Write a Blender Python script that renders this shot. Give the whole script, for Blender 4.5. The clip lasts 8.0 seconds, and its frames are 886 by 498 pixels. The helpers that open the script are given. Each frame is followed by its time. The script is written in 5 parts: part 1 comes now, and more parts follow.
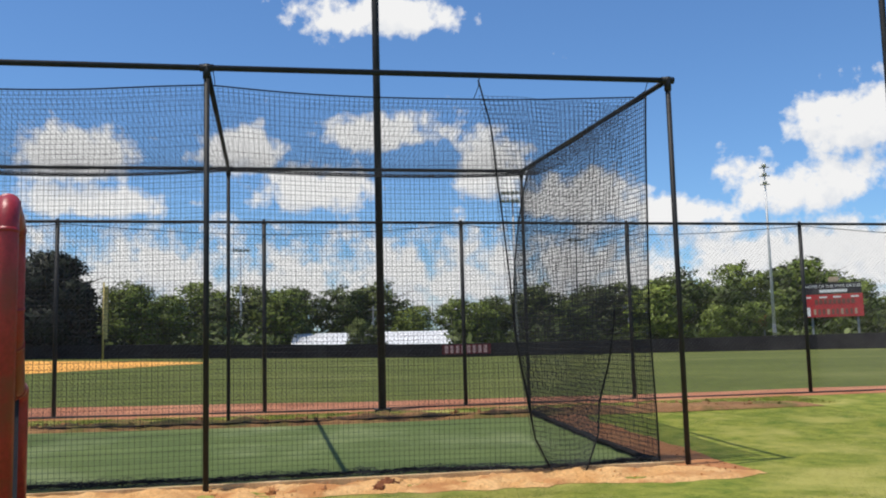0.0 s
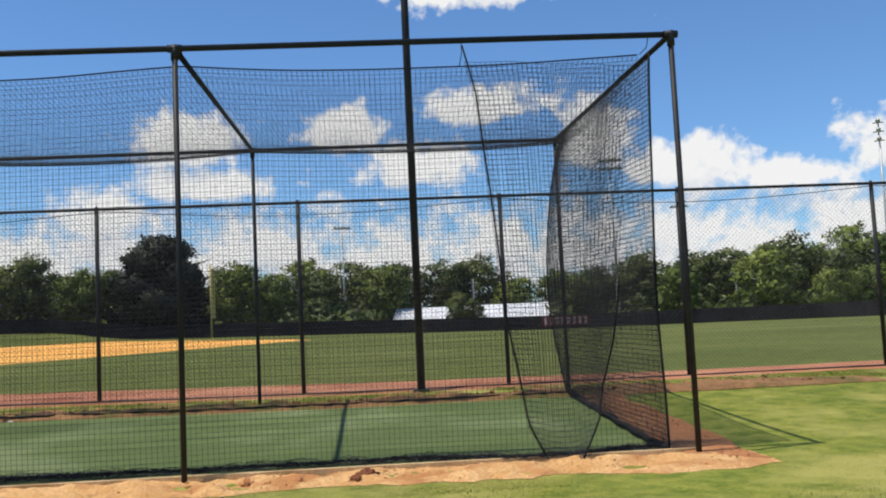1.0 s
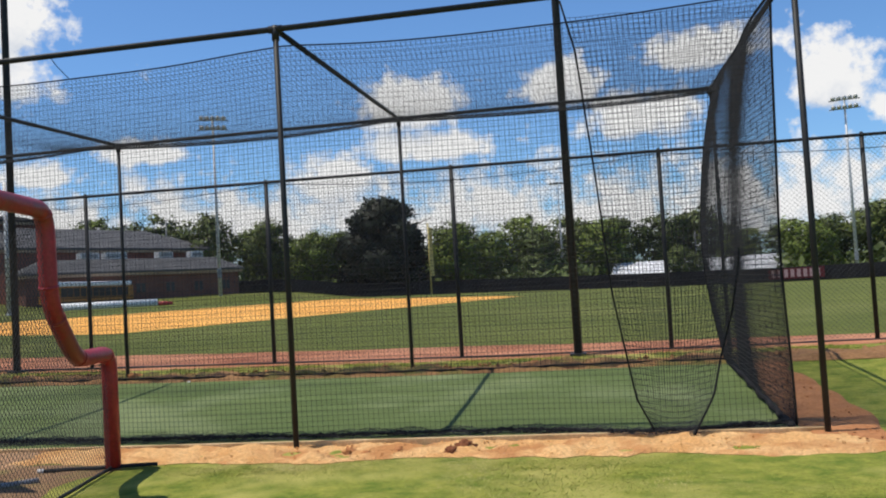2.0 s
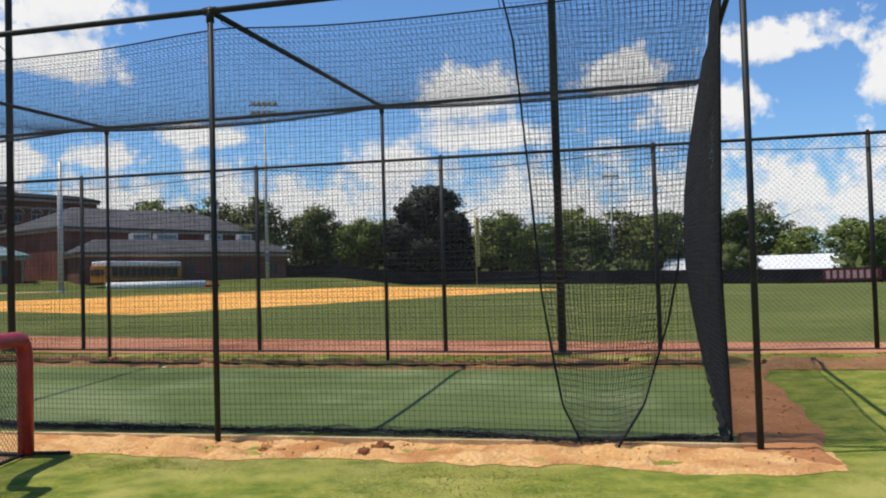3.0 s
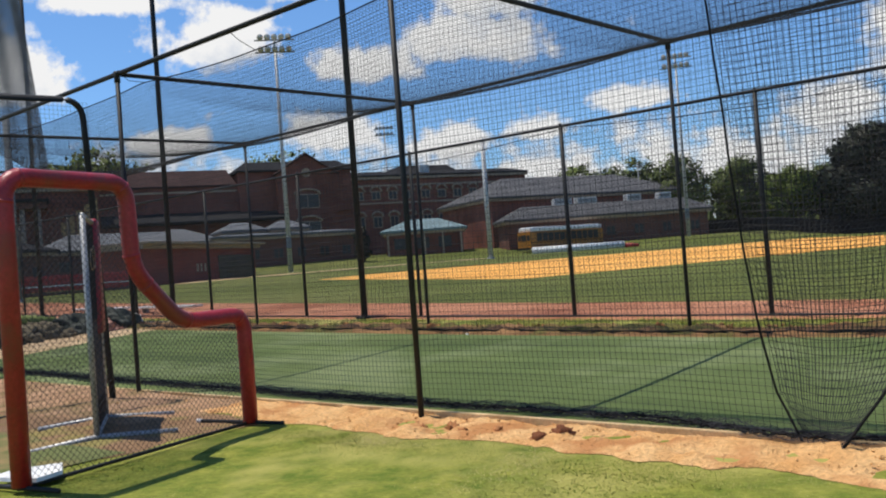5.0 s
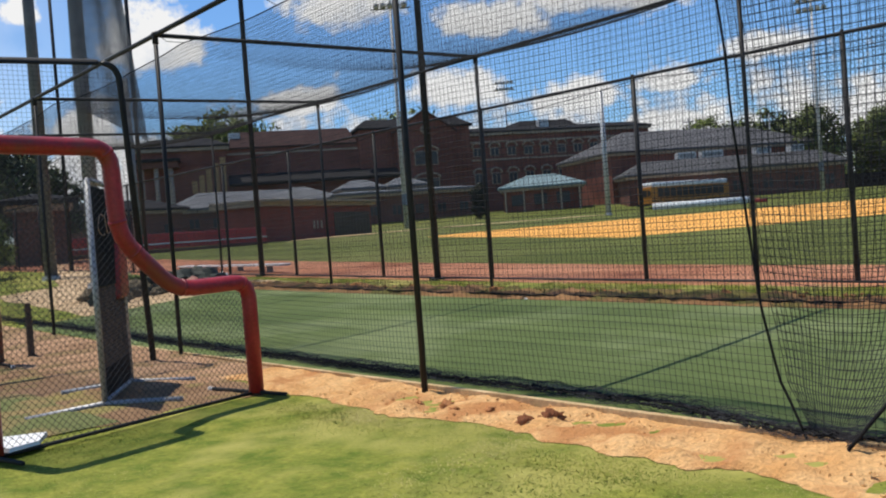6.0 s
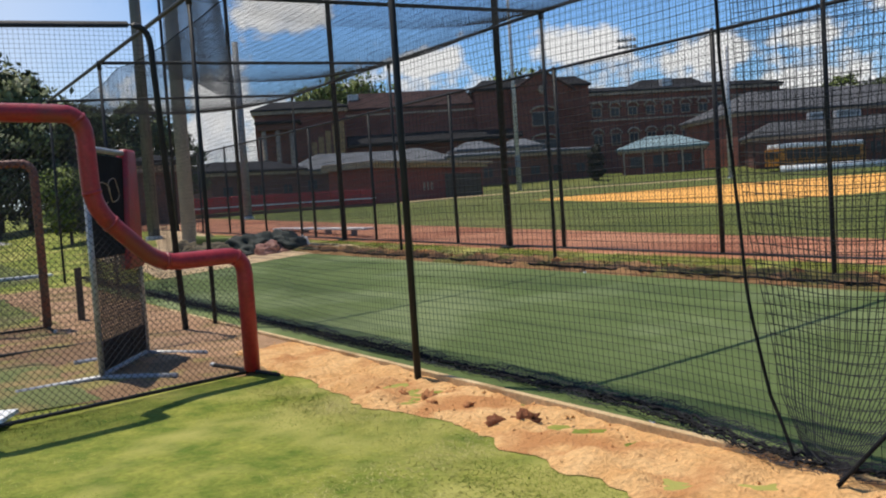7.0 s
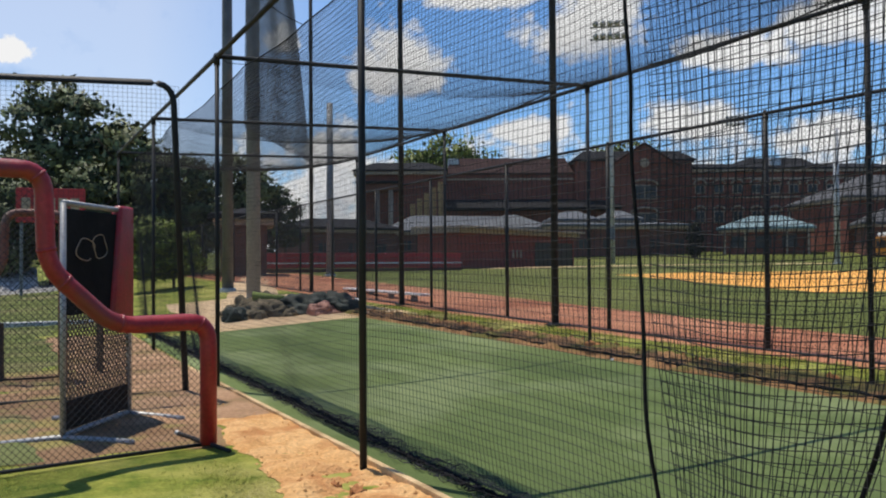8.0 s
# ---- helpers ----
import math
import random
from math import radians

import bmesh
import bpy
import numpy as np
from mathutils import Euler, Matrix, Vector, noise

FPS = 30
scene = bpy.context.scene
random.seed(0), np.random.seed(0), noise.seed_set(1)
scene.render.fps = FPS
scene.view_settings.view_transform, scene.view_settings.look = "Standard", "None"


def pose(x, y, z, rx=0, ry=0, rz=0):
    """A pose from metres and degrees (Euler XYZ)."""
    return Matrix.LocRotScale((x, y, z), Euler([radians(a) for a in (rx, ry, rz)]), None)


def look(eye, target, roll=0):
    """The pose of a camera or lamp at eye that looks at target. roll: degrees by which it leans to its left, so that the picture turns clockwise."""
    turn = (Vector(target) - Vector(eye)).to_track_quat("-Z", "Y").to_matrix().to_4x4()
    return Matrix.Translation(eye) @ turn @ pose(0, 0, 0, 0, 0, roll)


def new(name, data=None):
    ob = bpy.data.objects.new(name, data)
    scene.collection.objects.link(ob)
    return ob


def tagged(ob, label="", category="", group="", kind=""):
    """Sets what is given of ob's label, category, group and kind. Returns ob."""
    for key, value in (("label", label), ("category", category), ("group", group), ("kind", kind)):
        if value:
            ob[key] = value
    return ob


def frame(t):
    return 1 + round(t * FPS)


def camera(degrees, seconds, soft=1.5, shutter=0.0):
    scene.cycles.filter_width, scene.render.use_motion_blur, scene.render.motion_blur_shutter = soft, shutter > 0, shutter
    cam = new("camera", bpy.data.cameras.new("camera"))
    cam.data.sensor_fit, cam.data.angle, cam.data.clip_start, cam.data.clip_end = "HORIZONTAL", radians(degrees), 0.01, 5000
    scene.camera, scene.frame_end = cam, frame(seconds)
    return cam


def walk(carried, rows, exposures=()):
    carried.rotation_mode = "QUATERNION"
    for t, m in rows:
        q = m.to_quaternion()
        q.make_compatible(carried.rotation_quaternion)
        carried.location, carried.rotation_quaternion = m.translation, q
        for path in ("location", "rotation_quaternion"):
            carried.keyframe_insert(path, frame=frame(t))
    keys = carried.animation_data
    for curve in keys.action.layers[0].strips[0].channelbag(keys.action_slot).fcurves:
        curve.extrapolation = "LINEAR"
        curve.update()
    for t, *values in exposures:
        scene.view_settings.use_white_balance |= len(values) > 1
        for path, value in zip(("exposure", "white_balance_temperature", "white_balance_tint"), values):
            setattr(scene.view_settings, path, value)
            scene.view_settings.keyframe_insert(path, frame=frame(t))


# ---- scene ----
cam = camera(52.3, 8.0, 2.0)
PATH = [
    (0, (0.658, -7.942, 1.159), (1.005, -5.985, 1.377), -1.5),
    (0.5, (1.224, -7.798, 1.155), (1.452, -5.821, 1.352), -2.1),
    (1, (1.765, -7.632, 1.214), (1.881, -5.642, 1.38), -2.7),
    (1.5, (2.281, -7.563, 1.267), (2.08, -5.576, 1.386), -4.7),
    (3, (3.746, -6.881, 1.299), (3.251, -4.945, 1.373), -1.6),
    (3.5, (4.123, -6.603, 1.292), (3.613, -4.674, 1.433), -2.6),
    (4, (4.445, -6.225, 1.273), (3.666, -4.384, 1.331), -3.3),
    (4.5, (4.735, -5.756, 1.253), (3.609, -4.103, 1.295), -5.5),
    (5, (5.05, -5.273, 1.242), (3.722, -3.778, 1.274), -4.3),
    (6.5, (5.4, -3.716, 1.254), (3.801, -2.518, 1.161), -4.6),
    (7, (5.423, -3.159, 1.268), (3.737, -2.09, 1.157), -3.9),
    (7.5, (5.505, -2.637, 1.321), (3.725, -1.724, 1.306), -2.5),
    (8, (5.543, -2.141, 1.337), (3.749, -1.257, 1.377), -0.4),
]
walk(cam, [(t, look(eye, target, roll)) for t, eye, target, roll in PATH])

# ---- light ----
SUN_WAY = Vector((-0.333, -0.10, 1.0)).normalized()
world = bpy.data.worlds.new("sky")
scene.world = world
world.use_nodes = True
wn = world.node_tree
sky = wn.nodes.new("ShaderNodeTexSky")
sky.sky_type, sky.sun_disc = "NISHITA", False
sky.sun_elevation = math.asin(SUN_WAY.z)
sky.sun_rotation = math.atan2(SUN_WAY.x, SUN_WAY.y)
sky.ozone_density, sky.air_density, sky.dust_density = 2.2, 1.0, 0.3
tint = wn.nodes.new("ShaderNodeMix")
tint.data_type, tint.blend_type = "RGBA", "MULTIPLY"
tint.inputs[0].default_value, tint.inputs[7].default_value = 1.0, (0.70, 0.97, 1.25, 1)
wn.links.new(sky.outputs[0], tint.inputs[6])
wn.links.new(tint.outputs[2], wn.nodes["Background"].inputs[0])
wn.nodes["Background"].inputs[1].default_value = 0.12
sun = new("sun", bpy.data.lights.new("sun", "SUN"))
sun.data.energy, sun.data.angle, sun.data.color = 4.5, radians(0.55), (1.0, 0.93, 0.82)
sun.matrix_world = look((0, 0, 60), Vector((0, 0, 60)) - SUN_WAY)
scene.view_settings.exposure = -0.06


# ---- materials ----
def nodes_of(m):
    m.use_nodes = True
    return m.node_tree, m.node_tree.nodes["Principled BSDF"]


def ramp(nt, fac, stops):
    r = nt.nodes.new("ShaderNodeValToRGB")
    e = r.color_ramp.elements
    while len(e) < len(stops):
        e.new(0.5)
    for k, (p, c) in zip(e, stops):
        k.position, k.color = p, (*c, 1)
    nt.links.new(fac, r.inputs[0])
    return r.outputs[0]


def noise_tex(nt, vec, scale, detail=4.0, rough=0.6):
    n = nt.nodes.new("ShaderNodeTexNoise")
    n.inputs["Scale"].default_value, n.inputs["Detail"].default_value, n.inputs["Roughness"].default_value = scale, detail, rough
    if vec is not None:
        nt.links.new(vec, n.inputs["Vector"])
    return n.outputs[0]


def blend(nt, fac, a, b, mode="MIX"):
    m = nt.nodes.new("ShaderNodeMix")
    m.data_type, m.blend_type = "RGBA", mode
    for v, i in ((fac, 0), (a, 6), (b, 7)):
        if isinstance(v, (int, float)):
            m.inputs[i].default_value = v
        elif isinstance(v, tuple):
            m.inputs[i].default_value = (*v, 1)
        else:
            nt.links.new(v, m.inputs[i])
    return m.outputs[2]


def surface(name, low, high, rough=0.7, metal=0.0, scale=8.0, fine=60.0, bump=0.2, stain=None, stain_scale=1.0, per_island=0.0, depth=0.01):
    """A two-scale surface: patches between two colours, fine grain, and an optional stain colour."""
    m = bpy.data.materials.new(name)
    nt, b = nodes_of(m)
    co = nt.nodes.new("ShaderNodeTexCoord").outputs["Object"]
    n1, n2 = noise_tex(nt, co, scale), noise_tex(nt, co, fine, 3.0)
    col = ramp(nt, n1, [(0.32, low), (0.68, high)])
    grain = ramp(nt, n2, [(0.25, (0.72,) * 3), (0.75, (1.2,) * 3)])
    col = blend(nt, 1.0, col, grain, "MULTIPLY")
    if stain:
        f = ramp(nt, noise_tex(nt, co, stain_scale, 5.0), [(0.5, (0, 0, 0)), (0.62, (1, 1, 1))])
        col = blend(nt, f, col, stain)
    if per_island:
        g = nt.nodes.new("ShaderNodeNewGeometry").outputs["Random Per Island"]
        k = ramp(nt, g, [(0.0, (1 - per_island,) * 3), (1.0, (1 + per_island,) * 3)])
        col = blend(nt, 1.0, col, k, "MULTIPLY")
    nt.links.new(col, b.inputs["Base Color"])
    b.inputs["Roughness"].default_value, b.inputs["Metallic"].default_value = rough, metal
    if rough >= 0.8:
        b.inputs["Specular IOR Level"].default_value = 0.12
    if bump:
        bp = nt.nodes.new("ShaderNodeBump")
        bp.inputs["Strength"].default_value, bp.inputs["Distance"].default_value = bump, depth
        nt.links.new(n2, bp.inputs["Height"])
        nt.links.new(bp.outputs[0], b.inputs["Normal"])
    return m


def leafy(name, low, high, scale=0.5):
    m = surface(name, low, high, 0.55, 0, scale, 3.0, 0, per_island=0.45)
    nt = m.node_tree
    b = nt.nodes["Principled BSDF"]
    b.inputs["Specular IOR Level"].default_value = 0.2
    own = nt.nodes.new("ShaderNodeObjectInfo").outputs["Random"]
    k = ramp(nt, own, [(0.0, (0.62, 0.66, 0.60)), (1.0, (1.30, 1.22, 1.15))])
    nt.links.new(blend(nt, 1.0, b.inputs["Base Color"].links[0].from_socket, k, "MULTIPLY"), b.inputs["Base Color"])
    return m


GRASS = surface("lawn_grass", (0.100, 0.148, 0.018), (0.285, 0.285, 0.052), 0.9, 0, 4.2, 26.0, 0.5, (0.35, 0.325, 0.085), 0.55, depth=0.015)
FIELD = surface("field_grass", (0.088, 0.107, 0.020), (0.130, 0.144, 0.030), 0.9, 0, 0.12, 3.0, 0.5, (0.150, 0.158, 0.042), 0.06)
BLADES = surface("grass_blades", (0.108, 0.158, 0.020), (0.325, 0.325, 0.064), 0.9, 0, 3.2, 26.0, 0, (0.40, 0.35, 0.14), 0.8, per_island=0.42)
tl = BLADES.node_tree.nodes.new("ShaderNodeBsdfTranslucent")
ms = BLADES.node_tree.nodes.new("ShaderNodeMixShader")
ms.inputs[0].default_value = 0.15
bsdf = BLADES.node_tree.nodes["Principled BSDF"]
BLADES.node_tree.links.new(bsdf.inputs["Base Color"].links[0].from_socket, tl.inputs["Color"])
BLADES.node_tree.links.new(bsdf.outputs[0], ms.inputs[1])
BLADES.node_tree.links.new(tl.outputs[0], ms.inputs[2])
BLADES.node_tree.links.new(ms.outputs[0], BLADES.node_tree.nodes["Material Output"].inputs[0])
TURF = surface("artificial_turf", (0.102, 0.142, 0.046), (0.143, 0.184, 0.063), 0.9, 0, 0.45, 90.0, 0.5, (0.190, 0.228, 0.100), 0.35)
tt = TURF.node_tree
mp = tt.nodes.new("ShaderNodeMapping")
mp.inputs["Scale"].default_value = (0.16, 2.4, 1.0)
tt.links.new(tt.nodes["Texture Coordinate"].outputs["Object"], mp.inputs[0])
tb = tt.nodes["Principled BSDF"]
streak = ramp(tt, noise_tex(tt, mp.outputs[0], 1.0, 3.0), [(0.36, (0.76, 0.78, 0.79)), (0.52, (0.98, 0.98, 0.98)), (0.66, (1.12, 1.10, 1.12))])
tt.links.new(blend(tt, 1.0, tb.inputs["Base Color"].links[0].from_socket, streak, "MULTIPLY"), tb.inputs["Base Color"])
SOIL = surface("orange_soil", (0.62, 0.325, 0.120), (0.78, 0.485, 0.220), 0.95, 0, 2.4, 34.0, 1.0, (0.50, 0.235, 0.090), 1.5, depth=0.03)
CLAY = surface("red_clay", (0.38, 0.160, 0.065), (0.52, 0.245, 0.105), 0.95, 0, 1.4, 25.0, 0.8, (0.30, 0.125, 0.05), 0.7, depth=0.02)
TRACK = surface("track_gravel", (0.40, 0.165, 0.088), (0.52, 0.240, 0.135), 0.95, 0, 0.8, 18.0, 0.5, (0.31, 0.115, 0.06), 0.35)
SKIN = surface("infield_clay", (0.80, 0.37, 0.075), (0.87, 0.45, 0.115), 0.95, 0, 0.12, 3.0, 0.3)
RIDGE = surface("dark_ridge_soil", (0.20, 0.105, 0.048), (0.34, 0.185, 0.085), 0.95, 0, 1.8, 20.0, 0.9, (0.13, 0.115, 0.035), 1.3, depth=0.03)
SAND = surface("pale_path", (0.54, 0.37, 0.205), (0.66, 0.48, 0.29), 0.95, 0, 0.8, 12.0, 0.4)
BLACK = surface("black_coated_steel", (0.017, 0.017, 0.018), (0.028, 0.028, 0.029), 0.55, 0.0, 6.0, 80.0, 0.05)
BLACK.node_tree.nodes["Principled BSDF"].inputs["Specular IOR Level"].default_value = 0.22
TWINE = surface("black_twine", (0.028, 0.028, 0.031), (0.052, 0.052, 0.057), 0.85, 0, 20.0, 200.0, 0)
CHAIN = surface("dark_vinyl_wire", (0.030, 0.032, 0.036), (0.060, 0.062, 0.066), 0.45, 0.2, 10.0, 100.0, 0)
ROPE = surface("black_rope", (0.010, 0.010, 0.012), (0.025, 0.024, 0.024), 0.9, 0, 30.0, 200.0, 0.5)
REDPAD = surface("red_vinyl_padding", (0.29, 0.014, 0.020), (0.39, 0.027, 0.034), 0.42, 0, 3.0, 40.0, 0.25, (0.22, 0.035, 0.03), 2.2)
STEEL = surface("galvanised_steel", (0.30, 0.30, 0.30), (0.42, 0.42, 0.42), 0.5, 0.5, 5.0, 60.0, 0.1)
WOOD = surface("pale_timber", (0.50, 0.34, 0.17), (0.66, 0.48, 0.27), 0.85, 0, 3.0, 40.0, 0.4, (0.36, 0.24, 0.12), 2.0)
GREYPOLE = surface("weathered_grey_steel", (0.20, 0.21, 0.22), (0.27, 0.285, 0.295), 0.6, 0.2, 1.5, 30.0, 0.1)
DARKPOLE = surface("dark_grey_steel", (0.10, 0.10, 0.10), (0.15, 0.15, 0.15), 0.6, 0.2, 1.5, 30.0, 0.1)
PALE = surface("pale_grey_steel", (0.48, 0.49, 0.49), (0.60, 0.60, 0.60), 0.5, 0.2, 1.0, 20.0, 0.05)
BRICK = surface("red_brick", (0.205, 0.076, 0.056), (0.275, 0.110, 0.082), 0.9, 0, 0.5, 7.0, 0.3, (0.16, 0.06, 0.045), 0.2)
BRICKD = surface("dark_brick", (0.150, 0.070, 0.054), (0.205, 0.098, 0.076), 0.9, 0, 0.5, 7.0, 0.3)
SLATE = surface("dark_shingle", (0.020, 0.020, 0.022), (0.034, 0.033, 0.034), 0.9, 0, 0.6, 5.0, 0.3)
BROWNROOF = surface("brown_shingle", (0.062, 0.036, 0.033), (0.088, 0.051, 0.046), 0.9, 0, 0.6, 5.0, 0.3)
PALEROOF = surface("pale_grey_metal", (0.095, 0.10, 0.105), (0.145, 0.15, 0.155), 0.6, 0.1, 0.4, 6.0, 0.1)
GREYROOF = surface("grey_shingle", (0.085, 0.084, 0.086), (0.125, 0.123, 0.124), 0.85, 0, 0.5, 5.0, 0.3)
METALROOF = surface("pale_green_metal", (0.15, 0.23, 0.23), (0.21, 0.29, 0.29), 0.5, 0.2, 0.6, 8.0, 0.1)
WHITE = surface("white_paint", (0.72, 0.72, 0.71), (0.82, 0.82, 0.81), 0.55, 0, 0.6, 10.0, 0.05)
CREAM = surface("cream_stone", (0.38, 0.28, 0.20), (0.48, 0.37, 0.27), 0.8, 0, 1.0, 12.0, 0.1)
TAN = surface("tan_panel", (0.46, 0.27, 0.12), (0.55, 0.34, 0.16), 0.8, 0, 1.0, 12.0, 0.1)
PANE = surface("window_glass", (0.018, 0.018, 0.020), (0.034, 0.034, 0.038), 0.30, 0, 0.6, 4.0, 0)
SCREEN = surface("dark_windscreen", (0.030, 0.028, 0.032), (0.050, 0.046, 0.050), 0.85, 0, 0.3, 6.0, 0.2, (0.06, 0.055, 0.058), 0.15)
YELLOW = surface("yellow_paint", (0.46, 0.36, 0.11), (0.55, 0.44, 0.15), 0.6, 0, 1.0, 10.0, 0.05)
BUSYEL = surface("bus_yellow", (0.40, 0.150, 0.012), (0.47, 0.19, 0.02), 0.4, 0, 1.0, 10.0, 0.02)
RUBBER = surface("black_rubber", (0.015, 0.015, 0.015), (0.03, 0.03, 0.03), 0.9, 0, 4.0, 40.0, 0.2)
BOARDRED = surface("scoreboard_red", (0.42, 0.020, 0.022), (0.50, 0.032, 0.034), 0.5, 0, 0.8, 10.0, 0.05)
BARK = surface("bark", (0.08, 0.06, 0.045), (0.14, 0.11, 0.085), 0.95, 0, 2.0, 14.0, 0.6)
LEAF_A = leafy("oak_leaves", (0.068, 0.095, 0.026), (0.125, 0.160, 0.044), 0.35)
LEAF_B = leafy("light_leaves", (0.100, 0.150, 0.024), (0.175, 0.225, 0.045), 0.35)
LEAF_C = leafy("dark_evergreen_leaves", (0.017, 0.023, 0.015), (0.030, 0.040, 0.024))
LEAF_P = leafy("pine_needles", (0.100, 0.130, 0.072), (0.165, 0.200, 0.110))
LEAF_D = leafy("dull_leaves", (0.092, 0.118, 0.055), (0.160, 0.190, 0.090), 0.35)
GREENROLL = surface("rolled_turf", (0.16, 0.22, 0.06), (0.26, 0.31, 0.10), 0.85, 0, 2.0, 40.0, 0.5)
DARKTARP = surface("dark_tarp", (0.010, 0.018, 0.012), (0.022, 0.034, 0.022), 0.7, 0, 3.0, 20.0, 0.4)
REDTARP = surface("faded_red_tarp", (0.36, 0.15, 0.10), (0.50, 0.25, 0.18), 0.7, 0, 3.0, 20.0, 0.4)


# ---- helpers for meshes ----
def softplus(v, s):
    return np.where(v / s > 30, v, s * np.log1p(np.exp(np.minimum(v / s, 30))))


def height(x, y):
    """The lie of the land: level round the cage, rising past the infield to a low bank under the school, falling a little to the far outfield."""
    x, y = np.asarray(x, float), np.asarray(y, float)
    r, q = np.clip(y / 6.0, 0, 1), np.clip((y + 8) / 14.0, 0, 1)
    rise = softplus(0.020 * -x + 0.004 * y, 0.1) - 0.07
    rise = 4.0 * np.tanh(np.maximum(rise, 0) / 4.0)
    dip = np.minimum(0.004 * softplus(x + y - 60, 4.0), 0.5)
    k, m = np.clip((np.hypot(x - 5, y + 5) - 96) / 20, 0, 1), np.clip((-30 - x) / 12, 0, 1)
    bank = 1.05 * k * k * (3 - 2 * k) * m * m * (3 - 2 * m)
    return 0.20 * r * r * (3 - 2 * r) + rise * q * q * (3 - 2 * q) - dip + bank


def h(x, y):
    return float(height(x, y))


def mesh_of(name, verts, faces, material, smooth=False):
    me = bpy.data.meshes.new(name)
    me.from_pydata(verts, [], faces)
    me.materials.append(material)
    if smooth:
        me.polygons.foreach_set("use_smooth", [True] * len(me.polygons))
    me.update()
    return me


def obj(name, verts, faces, material, parent=None, label="", smooth=False):
    ob = new(name, mesh_of(name, verts, faces, material, smooth))
    if parent:
        ob.parent = parent
    return tagged(ob, label)


def part(name, bm, material, parent, label="", smooth=False):
    me = bpy.data.meshes.new(name)
    bm.to_mesh(me)
    bm.free()
    me.materials.append(material)
    if smooth:
        me.polygons.foreach_set("use_smooth", [True] * len(me.polygons))
    ob = new(name, me)
    if parent:
        ob.parent = parent
    return tagged(ob, label)


def thing(name, place, label, category, group="", kind="", turn=0.0):
    ob = new(name)
    ob.matrix_basis = pose(*place, 0, 0, turn)
    return tagged(ob, label, category, group, kind)


def tubes(lines, r, sides=3):
    """Verts and faces of thin tubes along many polylines (each an n x 3 array)."""
    V, F, base = [], [], 0
    for p in lines:
        p = np.asarray(p, float)
        d = np.gradient(p, axis=0)
        d /= np.linalg.norm(d, axis=1)[:, None] + 1e-9
        up = np.array((0.0, 0.0, 1.0)) if abs(d[0][2]) < 0.8 else np.array((0.0, 1.0, 0.0))
        a = np.cross(d, up)
        a /= np.linalg.norm(a, axis=1)[:, None] + 1e-9
        b = np.cross(d, a)
        n = len(p)
        ring = [p + r * (math.cos(t) * a + math.sin(t) * b) for t in (2 * math.pi * k / sides for k in range(sides))]
        V.append(np.stack(ring, 1).reshape(-1, 3))
        i = np.arange(n - 1)[:, None] * sides + base
        k = np.arange(sides)[None, :]
        k2 = (k + 1) % sides
        F.append(np.stack([i + k, i + k2, i + sides + k2, i + sides + k], -1).reshape(-1, 4))
        base += n * sides
    return np.concatenate(V).tolist(), np.concatenate(F).tolist()


def add_box(bm, x0, x1, y0, y1, z0, z1, bevel=0.0):
    m = Matrix.Translation(((x0 + x1) / 2, (y0 + y1) / 2, (z0 + z1) / 2)) @ Matrix.Diagonal((abs(x1 - x0), abs(y1 - y0), abs(z1 - z0), 1))
    made = bmesh.ops.create_cube(bm, size=1, matrix=m)
    if bevel:
        edges = list({e for v in made["verts"] for e in v.link_edges})
        bmesh.ops.bevel(bm, geom=edges, offset=bevel, segments=2, affect="EDGES", profile=0.6)
    return bm


def box(x0, x1, y0, y1, z0, z1, bevel=0.0):
    return add_box(bmesh.new(), x0, x1, y0, y1, z0, z1, bevel)


def add_pipe(bm, a, b, r, r2=None, sides=12):
    a, b = Vector(a), Vector(b)
    q = (b - a).to_track_quat("Z", "Y").to_matrix().to_4x4()
    m = Matrix.Translation((a + b) / 2) @ q
    bmesh.ops.create_cone(bm, cap_ends=True, segments=sides, radius1=r, radius2=r if r2 is None else r2, depth=(b - a).length, matrix=m)
    return bm


def pipe(a, b, r, r2=None, sides=12):
    return add_pipe(bmesh.new(), a, b, r, r2, sides)


def bent(points, radius, per=6):
    """A polyline with its inner corners rounded by arcs."""
    P = [Vector(p) for p in points]
    out = [P[0]]
    for a, b, c in zip(P, P[1:], P[2:]):
        u, v = (a - b), (c - b)
        k = min(radius, u.length * 0.48, v.length * 0.48)
        s, e = b + u.normalized() * k, b + v.normalized() * k
        for i in range(per + 1):
            t = i / per
            out.append((1 - t) ** 2 * s + 2 * t * (1 - t) * b + t * t * e)
    out.append(P[-1])
    return np.array([tuple(p) for p in out])


def tube_part(name, points, r, material, parent, label="", sides=12, closed_ends=True):
    v, f = tubes([points], r, sides)
    if closed_ends:
        n = len(v)
        f += [list(range(sides))[::-1], list(range(n - sides, n))]
    ob = obj(name, v, f, material, parent, label, True)
    return ob


def wobble(v, scale, seed=0.0):
    return noise.noise(Vector((v * scale, seed, seed * 1.7)))


